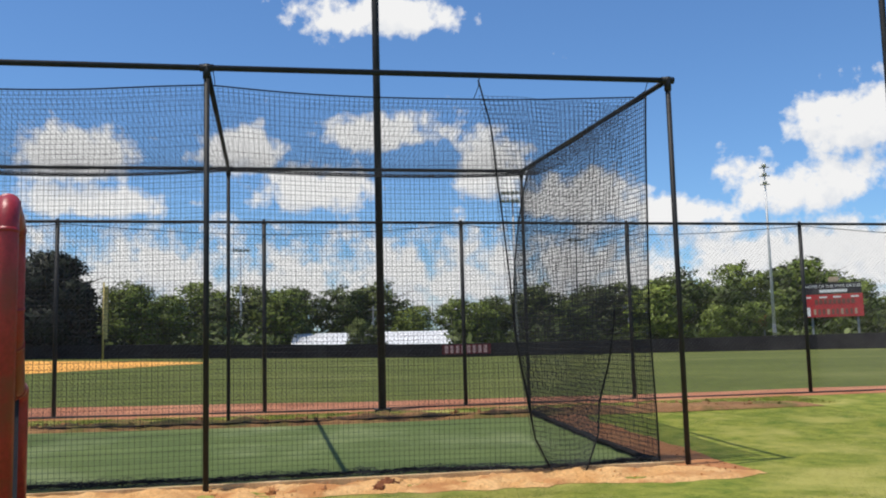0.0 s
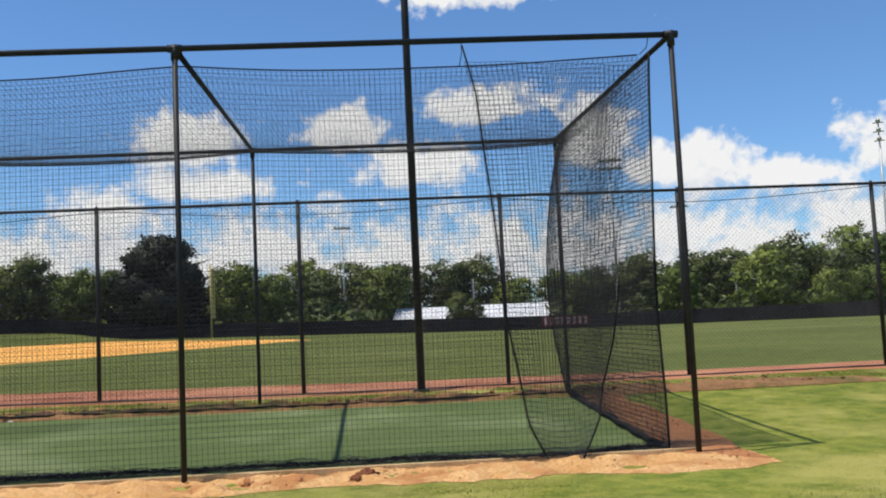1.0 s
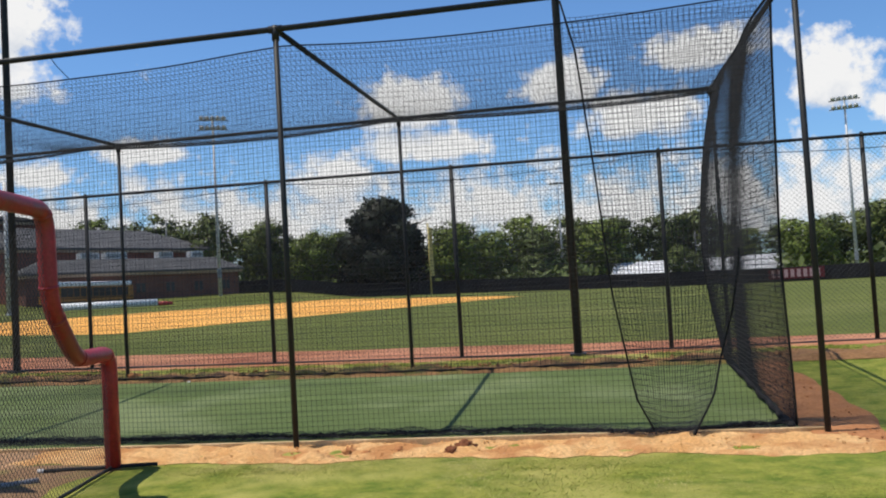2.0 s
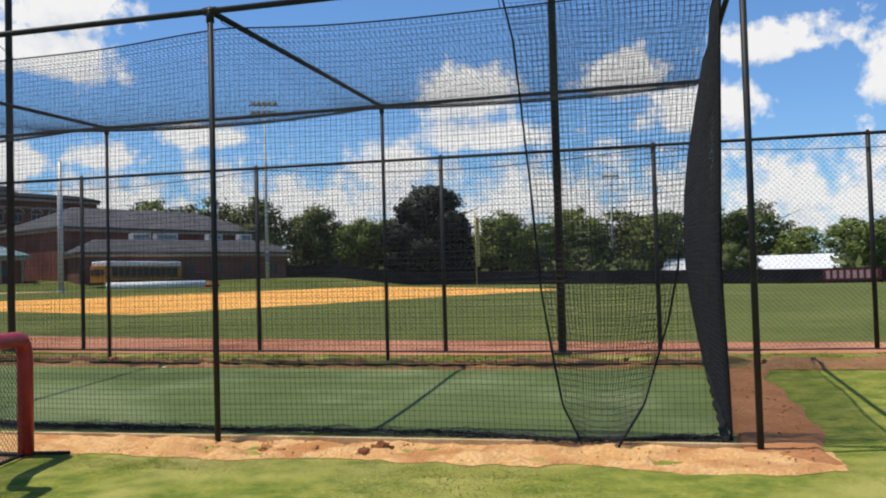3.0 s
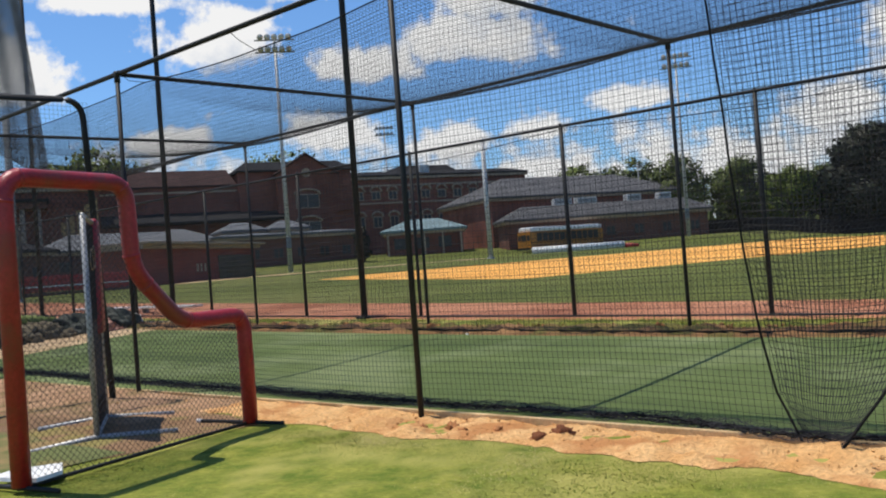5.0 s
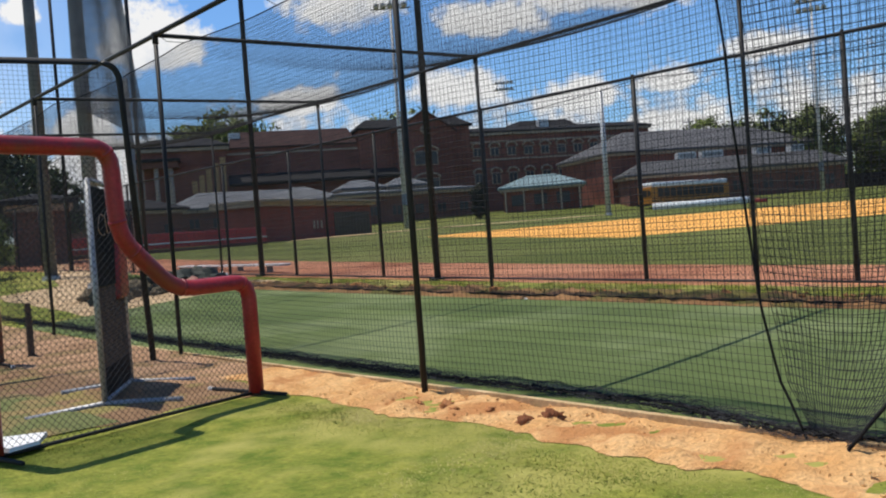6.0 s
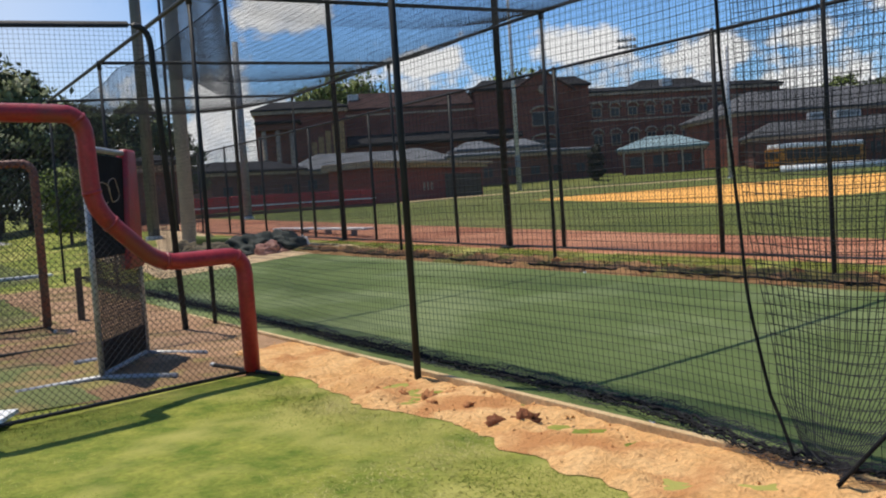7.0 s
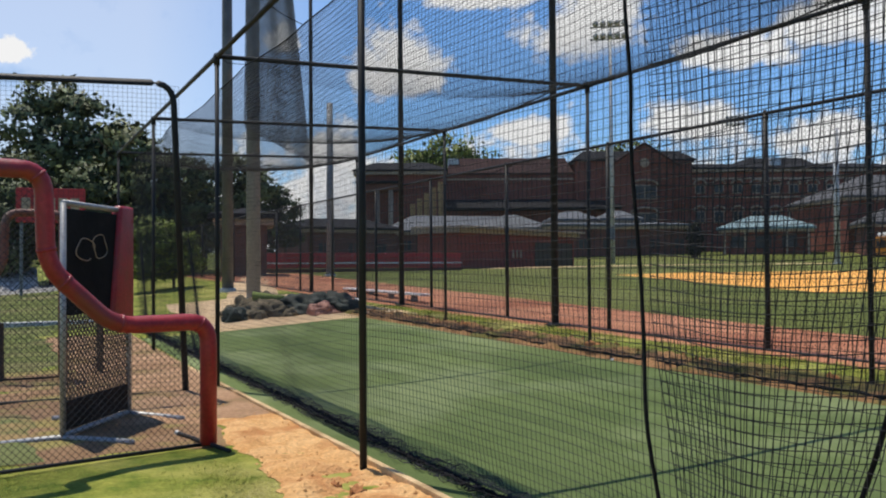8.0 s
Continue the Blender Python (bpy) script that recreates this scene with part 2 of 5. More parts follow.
def patch(name, way, nu, nv, lift, material, label, category, bump=0.0, rough=2.0):
    """A sheet of ground laid over the land: way(u, v) gives x, y."""
    V, F = [], []
    for i in range(nu + 1):
        for j in range(nv + 1):
            x, y = way(i / nu, j / nv)
            edge = min(1.0, 6 * min(i / nu, 1 - i / nu, j / nv, 1 - j / nv))
            z = h(x, y) + lift * (0.15 + 0.85 * min(1.0, 3 * edge)) + bump * edge * (noise.fractal(Vector((x * rough, y * rough, 0.3)), 0.6, 2.0, 4))
            V.append((x, y, z))
    for i in range(nu):
        for j in range(nv):
            a = i * (nv + 1) + j
            F.append((a, a + nv + 1, a + nv + 2, a + 1))
    ob = obj(name, V, F, material, None, "", True)
    return tagged(ob, label, category, "", "structure")


# ---- ground ----
def stretched(lo, hi, step, out):
    mid = list(np.arange(lo, hi + 1e-6, step))
    a, d = [], step
    x = hi
    while x < out:
        d *= 1.16
        x += d
        a.append(x)
    b, d, x = [], step, lo
    while x > -out:
        d *= 1.16
        x -= d
        b.append(x)
    return np.array(b[::-1] + mid + a)


gx, gy = stretched(-18, 12, 0.3, 3200), stretched(-8, 13, 0.3, 3200)
GXX, GYY = np.meshgrid(gx, gy, indexing="ij")
GZZ = height(GXX, GYY)
near = np.exp(-((GXX + 2) / 16) ** 2 - (GYY / 12) ** 2)
GZZ = GZZ + near * 0.003 * (np.sin(GXX * 2.3 + 1.1 * np.sin(GYY * 1.7)) + np.sin(GYY * 2.9 + GXX)) * (GYY < -0.8)
sunk = np.clip((GYY - 9) / 8, 0, 1) * np.clip((142 - GYY) / 8, 0, 1) * np.clip((GXX + 160) / 8, 0, 1) * np.clip((74 - GXX) / 8, 0, 1)
GZZ = GZZ - 0.45 * sunk
ny = len(gy)
quads = [(i * ny + j, (i + 1) * ny + j, (i + 1) * ny + j + 1, i * ny + j + 1) for i in range(len(gx) - 1) for j in range(ny - 1)]
tagged(obj("ground", np.stack([GXX, GYY, GZZ], -1).reshape(-1, 3).tolist(), quads, GRASS, None, "", True), "sunlit green lawn with dry yellowish patches", "lawn", "", "structure")


def field_way(u, v):
    return -165 + 245 * u, 6.7 + (150 - 6.7) * v ** 2.2


patch("field", field_way, 150, 70, 0.012, FIELD, "mown darker green grass of the baseball field", "playing field")


def track_way(u, v):
    x = -45 + 75 * u
    far = 9.2 + 0.09 * max(0.0, -x - 2) - 0.19 * min(7.0, max(0.0, x)) + 0.12 * wobble(x, 0.7, 3)
    return x, 6.15 + (far - 6.15) * v


patch("warning_track", track_way, 120, 14, 0.03, TRACK, "reddish gravel warning track behind the fence", "track", 0.012)

SKIN_CORNERS = [Vector((-13.7, 19.9)), Vector((-4.5, 64.0)), Vector((-27.0, 86.0)), Vector((-32.0, 26.2))]


def skin_way(u, v):
    a, b, c, d = SKIN_CORNERS
    p = (1 - u) * ((1 - v) * a + v * d) + u * ((1 - v) * b + v * c)
    return p.x + 0.25 * wobble(p.y, 0.25, 7), p.y


patch("infield", skin_way, 60, 40, 0.10, SKIN, "bright orange clay infield", "infield")


def soil_way(u, v):
    x = -2.6 + 7.4 * u
    low = -0.54 + 0.16 * wobble(x, 0.9, 1) + 0.10 * wobble(x, 3.3, 2) + 0.05 * wobble(x, 11.0, 4) - 0.18 * math.exp(-((x - 3.9) / 0.8) ** 2)
    return x + 0.03 * wobble(v * 5, 1, x), low + (0.14 - low) * v


patch("soil_strip", soil_way, 150, 16, 0.028, SOIL, "bare sandy orange soil along the turf edge", "soil", 0.045, 3.6)


def end_way(u, v):
    y = -0.40 + 4.9 * u
    w = 0.66 - 0.25 * max(0.0, u - 0.5) + 0.10 * wobble(y, 1.4, 5)
    return 4.15 + w * v, y


patch("soil_end", end_way, 60, 12, 0.034, CLAY, "bare reddish soil beyond the cage end", "soil", 0.02, 3.0)


def berm_way(u, v):
    x = -16 + 24.5 * u
    return x, 4.36 + 0.82 * v + 0.05 * wobble(x, 1.3, 8)


patch("soil_ridge", berm_way, 240, 10, 0.05, RIDGE, "rough ridge of reddish soil beyond the turf", "soil", 0.07, 2.5)
turf = patch("turf_floor", lambda u, v: (-11.2 + 15.5 * u - 0.30 * v * (1 - u), 0.13 + 4.27 * v), 80, 24, 0.045, TURF, "green artificial turf floor of the batting cage", "artificial turf")
part("timber_edging", box(-11.2, 4.3, 0.07, 0.115, -0.03, 0.062, 0.006), WOOD, turf, "pale timber edging board")

# ---- batting cage ----
CAGE_TOP = 3.66
NEAR_X = [4.30, 0.0, -4.37, -8.88, -13.40]
FAR_X = [4.17, -0.11, -4.47, -8.82, -13.2]
FAR_Y, FAR_TOP = 4.98, 3.765
frame_ob = thing("batting_cage_frame", (0, 0, 0), "black coated steel pipe frame of a batting cage", "batting cage")
for a, b in zip(NEAR_X, FAR_X):
    part("post", pipe((a, 0, h(a, 0) - 0.1), (a, 0, CAGE_TOP), 0.025), BLACK, frame_ob, "", True)
    part("post", pipe((b, FAR_Y, h(b, FAR_Y) - 0.1), (b, FAR_Y, FAR_TOP), 0.025), BLACK, frame_ob, "", True)
    part("cross_beam", pipe((a, 0, CAGE_TOP), (b, FAR_Y, FAR_TOP), 0.026), BLACK, frame_ob, "", True)
    for x, y, z in ((a, 0, CAGE_TOP), (b, FAR_Y, FAR_TOP)):
        part("fitting", pipe((x - 0.06, y, z), (x + 0.06, y, z), 0.034), BLACK, frame_ob, "", True)
        part("collar", pipe((x, y, z - 0.10), (x, y, z + 0.03), 0.034), BLACK, frame_ob, "", True)
part("top_rail", pipe((NEAR_X[-1], 0, CAGE_TOP), (NEAR_X[0] + 0.03, 0, CAGE_TOP), 0.027), BLACK, frame_ob, "", True)
part("top_rail", pipe((FAR_X[-1], FAR_Y, FAR_TOP), (FAR_X[0] + 0.03, FAR_Y, FAR_TOP), 0.026), BLACK, frame_ob, "", True)

# net: hung inside the frame, with a sagging roof
NX0, NX1 = -13.6, 4.08
MESH = 0.046


def sag(x, s):
    """Drop of the roof net below the rails at x, and s from 0 (near) to 1 (far)."""
    xs = sorted(NEAR_X)
    span = 0.0
    for a, b in zip(xs, xs[1:]):
        if a <= x <= b:
            t = (x - a) / (b - a)
            span = 4 * t * (1 - t)
    return 0.09 + 0.08 * span + 0.22 * (4 * s * (1 - s)) ** 0.7


def near_y(x, z):
    return 0.30 + 0.10 * math.sin(1.3 * x) * (1 - z / 3.6) + 0.05 * wobble(x + z, 0.8, 4)


def far_y(x, z):
    return FAR_Y - 0.46 - 0.05 * math.sin(1.1 * x)


def grid_net(fn, nu, nv, every=6, r=0.0016):
    """Lines of a net over fn(u, v): nu cells across, nv cells up."""
    L = []
    for i in range(nu + 1):
        L.append([fn(i / nu, j / nv) for j in sorted({*range(0, nv + 1, every), nv})])
    for j in range(nv + 1):
        L.append([fn(i / nu, j / nv) for i in sorted({*range(0, nu + 1, every), nu})])
    return tubes(L, r, 3)


def near_net(u, v):
    x = NX0 + (NX1 - NX0) * u
    top = CAGE_TOP - sag(x, 0.0) + 0.02
    bottom = h(x, 0.3) + 0.05
    z = bottom + (top - bottom) * v
    return (x, near_y(x, z) + 0.05 * (1 - v) ** 6, z)


def far_net(u, v):
    x = NX0 + (NX1 - NX0) * u
    top = FAR_TOP - sag(x, 1.0)
    bottom = h(x, 4.5) + 0.05
    return (x, far_y(x, 0), bottom + (top - bottom) * v)


def roof_net(u, v):
    x = NX0 + (NX1 - NX0) * u
    y0, y1 = near_y(x, 3.5), far_y(x, 3.5)
    return (x, y0 + (y1 - y0) * v, CAGE_TOP + (FAR_TOP - CAGE_TOP) * v - sag(x, v))


def end_net(u, v):
    y = 0.22 + 4.33 * u
    z = 0.06 + (3.50 + 0.14 * u) * v
    belly = 4 * v * (1 - v) * (0.04 + 0.20 * u)
    folds = 0.016 * math.sin(2.6 * y + 1.5 * v) + 0.012 * math.sin(3 * z + 1.3 * y) * (1 - v)
    return (4.10 + 0.05 * v - belly + folds, y, z)


def back_net(u, v):
    y = 0.22 + 4.33 * u
    return (NX0 - 0.05 * math.sin(math.pi * u), y, 0.15 + 3.4 * v)


net_ob = thing("cage_net", (0, 0, 0), "black knotted batting cage net hung inside the pipe frame", "net")
wide, tall, deep = int((NX1 - NX0) / MESH), int(3.5 / MESH), int(4.33 / MESH)
for fn, nu, nv, nm in ((near_net, wide, tall, "side_net"), (far_net, wide, tall, "side_net"), (roof_net, wide, deep, "roof_net"), (end_net, deep, tall, "end_net"), (back_net, deep, tall, "end_net")):
    v, f = grid_net(fn, nu, nv, 6, 0.0036 if fn is end_net else 0.0016)
    tagged(obj(nm, v, f, TWINE, net_ob), "", "", "", "stuff")


def fold_in(z):
    """How far the flap's outer edge hangs inside the net."""
    return 0.29 * min(1.0, max(0.0, z - 0.05) / 0.55)


# border ropes of the net and the ropes that tie it up
top_line = [near_net(u / 120, 1.0) for u in range(121)]
tube_part("border_rope", top_line, 0.007, ROPE, net_ob, "", 6)
tube_part("border_rope", [far_net(u / 120, 1.0) for u in range(121)], 0.007, ROPE, net_ob, "", 6)
tube_part("border_rope", [end_net(u / 30, 1.0) for u in range(31)], 0.012, ROPE, net_ob, "", 6)
tube_part("border_rope", [end_net(0.0, v / 40) for v in range(41)], 0.010, ROPE, net_ob, "", 6)
tube_part("border_rope", [(x, 0.06 + 0.02 * z + 0.03 * wobble(z, 2.0, 3), z) for x, z in zip(np.interp(np.linspace(0, 1, 40), [0, 0.12, 0.42, 0.68, 0.92, 1.0], [2.47, 2.57, 2.67, 2.74, 2.88, 3.02]), np.linspace(3.66, 0.04, 40))], 0.008, ROPE, net_ob, "", 6)
tube_part("border_rope", [(x, -0.06 + 0.07 * z + fold_in(z) + 0.03 * wobble(z, 2.0, 5), z) for z, x in zip(np.linspace(0.05, 1.5, 30), np.interp(np.linspace(0.05, 1.5, 30), [0.05, 0.34, 0.97, 1.35, 2.83, 3.5], [3.30, 3.49, 3.69, 3.77, 3.95, 4.10]))], 0.009, ROPE, net_ob, "", 6)


def flap_net(u, v):
    """The doubled flap of net between the two hanging ropes."""
    z = 0.04 + 3.5 * v
    a = float(np.interp(z, [0.04, 0.3, 1.2, 2.06, 3.2, 3.6], [3.02, 2.88, 2.74, 2.67, 2.57, 2.48]))
    b = float(np.interp(z, [0.05, 0.34, 0.97, 1.35, 2.83, 3.5], [3.30, 3.49, 3.69, 3.77, 3.95, 4.10]))
    x = a + (b - a) * u
    return (x, 0.11 + u * fold_in(z) + 0.025 * z - 0.16 * u * max(0.0, 1 - z / 3.0) + 0.03 * math.sin(9 * x + z) + 0.02 * math.sin(4 * z), z - 0.06 * math.sin(math.pi * u) * (1 - v))


v, f = grid_net(flap_net, 34, 78, 3, 0.0023)
tagged(obj("net_flap", v, f, TWINE, net_ob), "", "", "", "stuff")


def hem(x, k):
    drop = math.exp(-((x - 3.0) / 0.8) ** 2)
    return (x, 0.30 + 0.03 * k - 0.26 * drop + 0.06 * wobble(x, 1.7, 6 + k) + 0.035 * wobble(x, 6.0, 2 + k) + 0.02 * wobble(x, 17.0, 4 + k), h(x, 0.3) + 0.07 + 0.015 * wobble(x, 5.0, k))


for k in range(5):
    tube_part("hem", [tuple(Vector(hem(x, k * 0.6)) + Vector((0, 0.02 * wobble(x, 34.0, k), 0.02 * wobble(x, 41.0, k + 8)))) for x in np.linspace(NX0, NX1, 900)], 0.004 + 0.0012 * k, ROPE, net_ob, "", 4)


def slack(u, v):
    """Loose net gathered in folds along the hem."""
    x = NX0 + (NX1 - NX0) * u + 0.02 * math.sin(40 * v)
    p = hem(x, 1.0)
    return (x, p[1] - 0.06 + 0.20 * v + 0.02 * wobble(x + v, 12.0, 3), p[2] - 0.02 + 0.055 * v * (0.6 + 0.5 * wobble(x, 3.0, 5)) + 0.02 * wobble(x, 15.0, 9 + 3 * v))


v, f = grid_net(slack, 620, 8, 1, 0.0021)
tagged(obj("slack_net", v, f, TWINE, net_ob), "", "", "", "stuff")
for k in range(2):
    tube_part("hem", [(x, 4.46 + 0.04 * wobble(x, 2.0, k), h(x, 4.5) + 0.06 + 0.03 * wobble(x, 4.0, k + 3)) for x in np.linspace(NX0, NX1, 140)], 0.010, ROPE, net_ob, "", 6)
tube_part("hem", [(4.08 + 0.03 * wobble(y, 3.0, 1), y, h(4.1, y) + 0.06) for y in np.linspace(0.15, 4.5, 60)], 0.03, ROPE, net_ob, "", 6)
for x in (-13.2, -8.8, -4.3, -2.2, 0.05, 2.45, 4.1):
    tube_part("tie", [(x, 0.0, CAGE_TOP - 0.01), (x + 0.01, 0.1, CAGE_TOP - 0.08), (x, near_y(x, 3.5), near_net((x - NX0) / (NX1 - NX0), 1.0)[2])], 0.004, ROPE, net_ob, "", 5)
tube_part("border_rope", [end_net(1.0, v / 40) for v in range(41)], 0.010, ROPE, net_ob, "", 6)

# ---- chain link fence ----
FENCE_Y = 6.41
fence = thing("chain_link_fence", (0, 0, 0), "tall black chain link fence with steel posts", "fence")
FX = [-43.6 + 3.15 * i for i in range(6)] + [-24.7, -22.0, -18.95, -15.63, -12.40, -9.10, -5.96, -2.72, 0.35, 3.51, 6.36, 9.55] + [12.6 + 3.1 * i for i in range(10)]
FX0, FX1 = FX[0], FX[-1]


def fence_top(x):
    return 3.205 - 0.005 * x


for x in FX:
    part("post", pipe((x, FENCE_Y, h(x, FENCE_Y) - 0.1), (x, FENCE_Y, fence_top(x)), 0.033), BLACK, fence, "", True)
    part("post_cap", pipe((x, FENCE_Y, fence_top(x) - 0.02), (x, FENCE_Y, fence_top(x) + 0.045), 0.037, 0.02), BLACK, fence, "", True)
tube_part("top_rail", [(x, FENCE_Y, fence_top(x)) for x in np.linspace(FX0, FX1, 60)], 0.024, BLACK, fence, "", 8)
tube_part("bottom_rail", [(x, FENCE_Y - 0.02, h(x, FENCE_Y) + 0.035) for x in np.linspace(FX0, FX1, 60)], 0.020, BLACK, fence, "", 8)
lines = []
H0, step = 2.93, 0.0735
for x in np.arange(FX0 - H0, FX1, step):
    for s in (1, -1):
        a, b = (x, x + H0) if s > 0 else (x + H0, x)
        pts = []
        for t in np.linspace(0, 1, 5):
            xx = a + (b - a) * t
            if FX0 <= xx <= FX1:
                z0 = h(xx, FENCE_Y) + 0.05
                pts.append((xx, FENCE_Y + 0.03, z0 + (fence_top(xx) - z0) * t))
        if len(pts) > 1:
            lines.append(pts)
v, f = tubes(lines, 0.0017, 3)
tagged(obj("wire_mesh", v, f, CHAIN, fence), "", "", "", "stuff")

for x, y, top in ((2.144, 6.18, 12.0), (-7.27, 6.27, 12.0), (-13.85, 6.33, 12.0), (-20.9, 6.42, 12.0), (-27.7, 6.42, 12.0), (11.6, 6.52, 12.0)):
    p = thing("net_pole", (x, y, h(x, y)), "tall black steel pole standing in the fence line", "pole", "poles along the fence")
    part("shaft", pipe((0, 0, -0.2), (0, 0, top), 0.062, 0.055, 16), BLACK, p, "", True)
    part("base_plate", box(-0.12, 0.12, -0.12, 0.12, 0.0, 0.05, 0.008), BLACK, p)

# the rope that runs along the fence, sagging between the posts
tube_part("sagging_cable", [(x, FENCE_Y - 0.03, fence_top(x) - 0.04 - 0.16 * abs(math.sin(math.pi * (x - 3.5) / 6.1))) for x in np.linspace(-9.7, 30, 240)], 0.006, ROPE, fence, "", 5)


# ---- practice screens beside the cage ----
def diamond_net(a, b, inside, zmax, r, cell, name, material, parent):
    """A diamond mesh in the upright plane through a and b; inside(s, z) says where it is."""
    a, b = Vector((*a, 0)), Vector((*b, 0))
    w, d = (b - a).length, (b - a).normalized()
    L = []
    for k in np.arange(-zmax, w + zmax, cell):
        for sgn in (1, -1):
            run = []
            for z in np.arange(0.02, zmax, 0.05):
                sx = k + sgn * z
                if 0 <= sx <= w and inside(sx, z):
                    p = a + d * sx
                    run.append((p.x, p.y, z + h(p.x, p.y)))
                else:
                    if len(run) > 1:
                        L.append(run)
                    run = []
            if len(run) > 1:
                L.append(run)
    v, f = tubes(L, r, 3)
    return tagged(obj(name, v, f, material, parent), "", "", "", "stuff")


def l_screen(P, Q, cut, top, low, label, r, pad, netmat):
    """An L-shaped screen: tall from Q to cut, low from cut to P."""
    ob = thing("l_screen", (0, 0, 0), label, "pitching screen", "practice screens")
    a, b = Vector((*Q, 0)), Vector((*P, 0))
    w, d = (b - a).length, (b - a).normalized()

    def at(sx, z):
        p = a + d * sx
        return (p.x, p.y, z + h(p.x, p.y))

    outline = bent([at(0, 0.04), at(0, top), at(cut, top), at(cut + 0.02, top - 0.64), at(cut + 0.46, low), at(w, low), at(w, 0.03)], 0.16)
    tube_part("padded_frame", outline, r, pad, ob, "", 14)
    for k in range(1, len(outline) - 1, 5):
        q, q2 = Vector(outline[k]), Vector(outline[min(k + 1, len(outline) - 1)])
        e = (q2 - q).normalized() * 0.012
        part("strap", pipe(q - e, q + e, r + 0.004, None, 14), pad, ob, "", True)
    tube_part("bottom_bar", [at(-0.03, 0.03), at(w + 0.03, 0.03)], 0.014, BLACK, ob, "", 10)
    n = Vector((-d.y, d.x, 0))
    for sx in (0.0, w):
        p = Vector(at(sx, 0.03))
        tube_part("skid", [tuple(p - n * 0.35), tuple(p + n * 0.55)], 0.016, BLACK, ob, "", 10)
        part("end_cap", pipe(p + n * 0.55, p + n * 0.60, 0.018), WHITE, ob, "white plastic end cap", True)

    def inside(sx, z):
        if z > top - 0.05 or sx < 0.03 or sx > w - 0.03:
            return False
        if sx < cut:
            return True
        return z < low - 0.03 or (sx < cut + 0.46 and z < top - 0.64 - (sx - cut) / 0.46 * (top - 0.64 - low))

    diamond_net((a.x, a.y), (b.x, b.y), inside, top, 0.0019, 0.050, "screen_net", netmat, ob)
    return ob


l_screen((-1.28, -0.735), (-0.80, -2.84), 0.99, 2.00, 0.94, "red padded L-shaped pitching screen with black net", 0.062, REDPAD, TWINE)
OLDPAD = surface("faded_brown_padding", (0.17, 0.055, 0.035), (0.26, 0.10, 0.07), 0.6, 0, 3.0, 40.0, 0.25, (0.12, 0.08, 0.06), 3.0)
l_screen((-6.2, -3.55), (-6.15, -1.45), 0.62, 1.98, 0.95, "faded brownish L-shaped screen standing on the grass", 0.050, OLDPAD, TWINE)

# tall black screen with rounded corners
tall_screen = thing("tall_screen", (0, 0, 0), "tall black pipe screen with rounded corners and light net", "screen", "practice screens")
tube_part("pipe_frame", bent([(-4.30, -0.35, 0.0), (-4.30, -0.48, 3.31), (-4.30, -4.1, 3.16), (-4.30, -4.2, 0.0)], 0.22), 0.034, BLACK, tall_screen, "", 12)
tube_part("bottom_bar", [(-4.30, -0.36, 0.03), (-4.30, -4.2, 0.03)], 0.022, BLACK, tall_screen, "", 8)
v, f = grid_net(lambda u, q: (-4.30 + 0.05 * math.sin(5 * u) * math.sin(3 * q), -0.42 - 3.70 * u, 0.05 + (3.23 - 0.08 * u) * q), 78, 68, 6)
tagged(obj("screen_net", v, f, TWINE, tall_screen), "", "", "", "stuff")

# narrow steel-framed screen with a black panel and a red pad
A2, B2 = Vector((-2.06, -1.69, 0)), Vector((-3.06, -1.08, 0))
steel = thing("target_screen", (0, 0, 0), "galvanised steel screen with black target panel and red pad", "pitching screen", "practice screens")
d2 = (B2 - A2).normalized()
up = Vector((0, 0, 1))
for q in (A2, B2):
    tube_part("upright", [tuple(q), tuple(q + up * 1.86)], 0.024, STEEL, steel, "", 10)
for z in (0.05, 1.86):
    tube_part("crossbar", [tuple(A2 + up * z), tuple(B2 + up * z)], 0.024, STEEL, steel, "", 10)
for q, e0, e1 in ((A2, (-1.96, -2.33), (-1.60, -1.23)), (B2, (-3.06, -1.72), (-2.52, -0.70))):
    tube_part("foot", [(*e0, 0.035), (q.x, q.y, 0.035), (*e1, 0.035)], 0.026, STEEL, steel, "", 10)


def slab(a, b, z0, z1, t, bevel=0.01):
    w = (b - a).length
    bm = box(0, w, -t / 2, t / 2, z0, z1, bevel)
    d = (b - a).normalized()
    bmesh.ops.transform(bm, verts=bm.verts, matrix=Matrix.Translation(a) @ Matrix.Rotation(math.atan2(d.y, d.x), 4, "Z"))
    return bm


BLACKCLOTH = surface("black_cloth", (0.010, 0.010, 0.011), (0.020, 0.020, 0.021), 0.9, 0, 3.0, 50.0, 0.4)
BROWNCLOTH = surface("dirty_dark_cloth", (0.022, 0.018, 0.016), (0.045, 0.036, 0.030), 0.9, 0, 4.0, 40.0, 0.4)
def tapered_pad():
    """The side pad, wider towards its foot."""
    bm = slab(B2 - d2 * 0.32, B2 + d2 * 0.01, 0.84, 1.90, 0.10, 0.035)
    for w in bm.verts:
        if (w.co - B2).dot(d2) < -0.1:
            w.co -= d2 * (0.16 * (1.9 - w.co.z) - 0.07)
    return bm


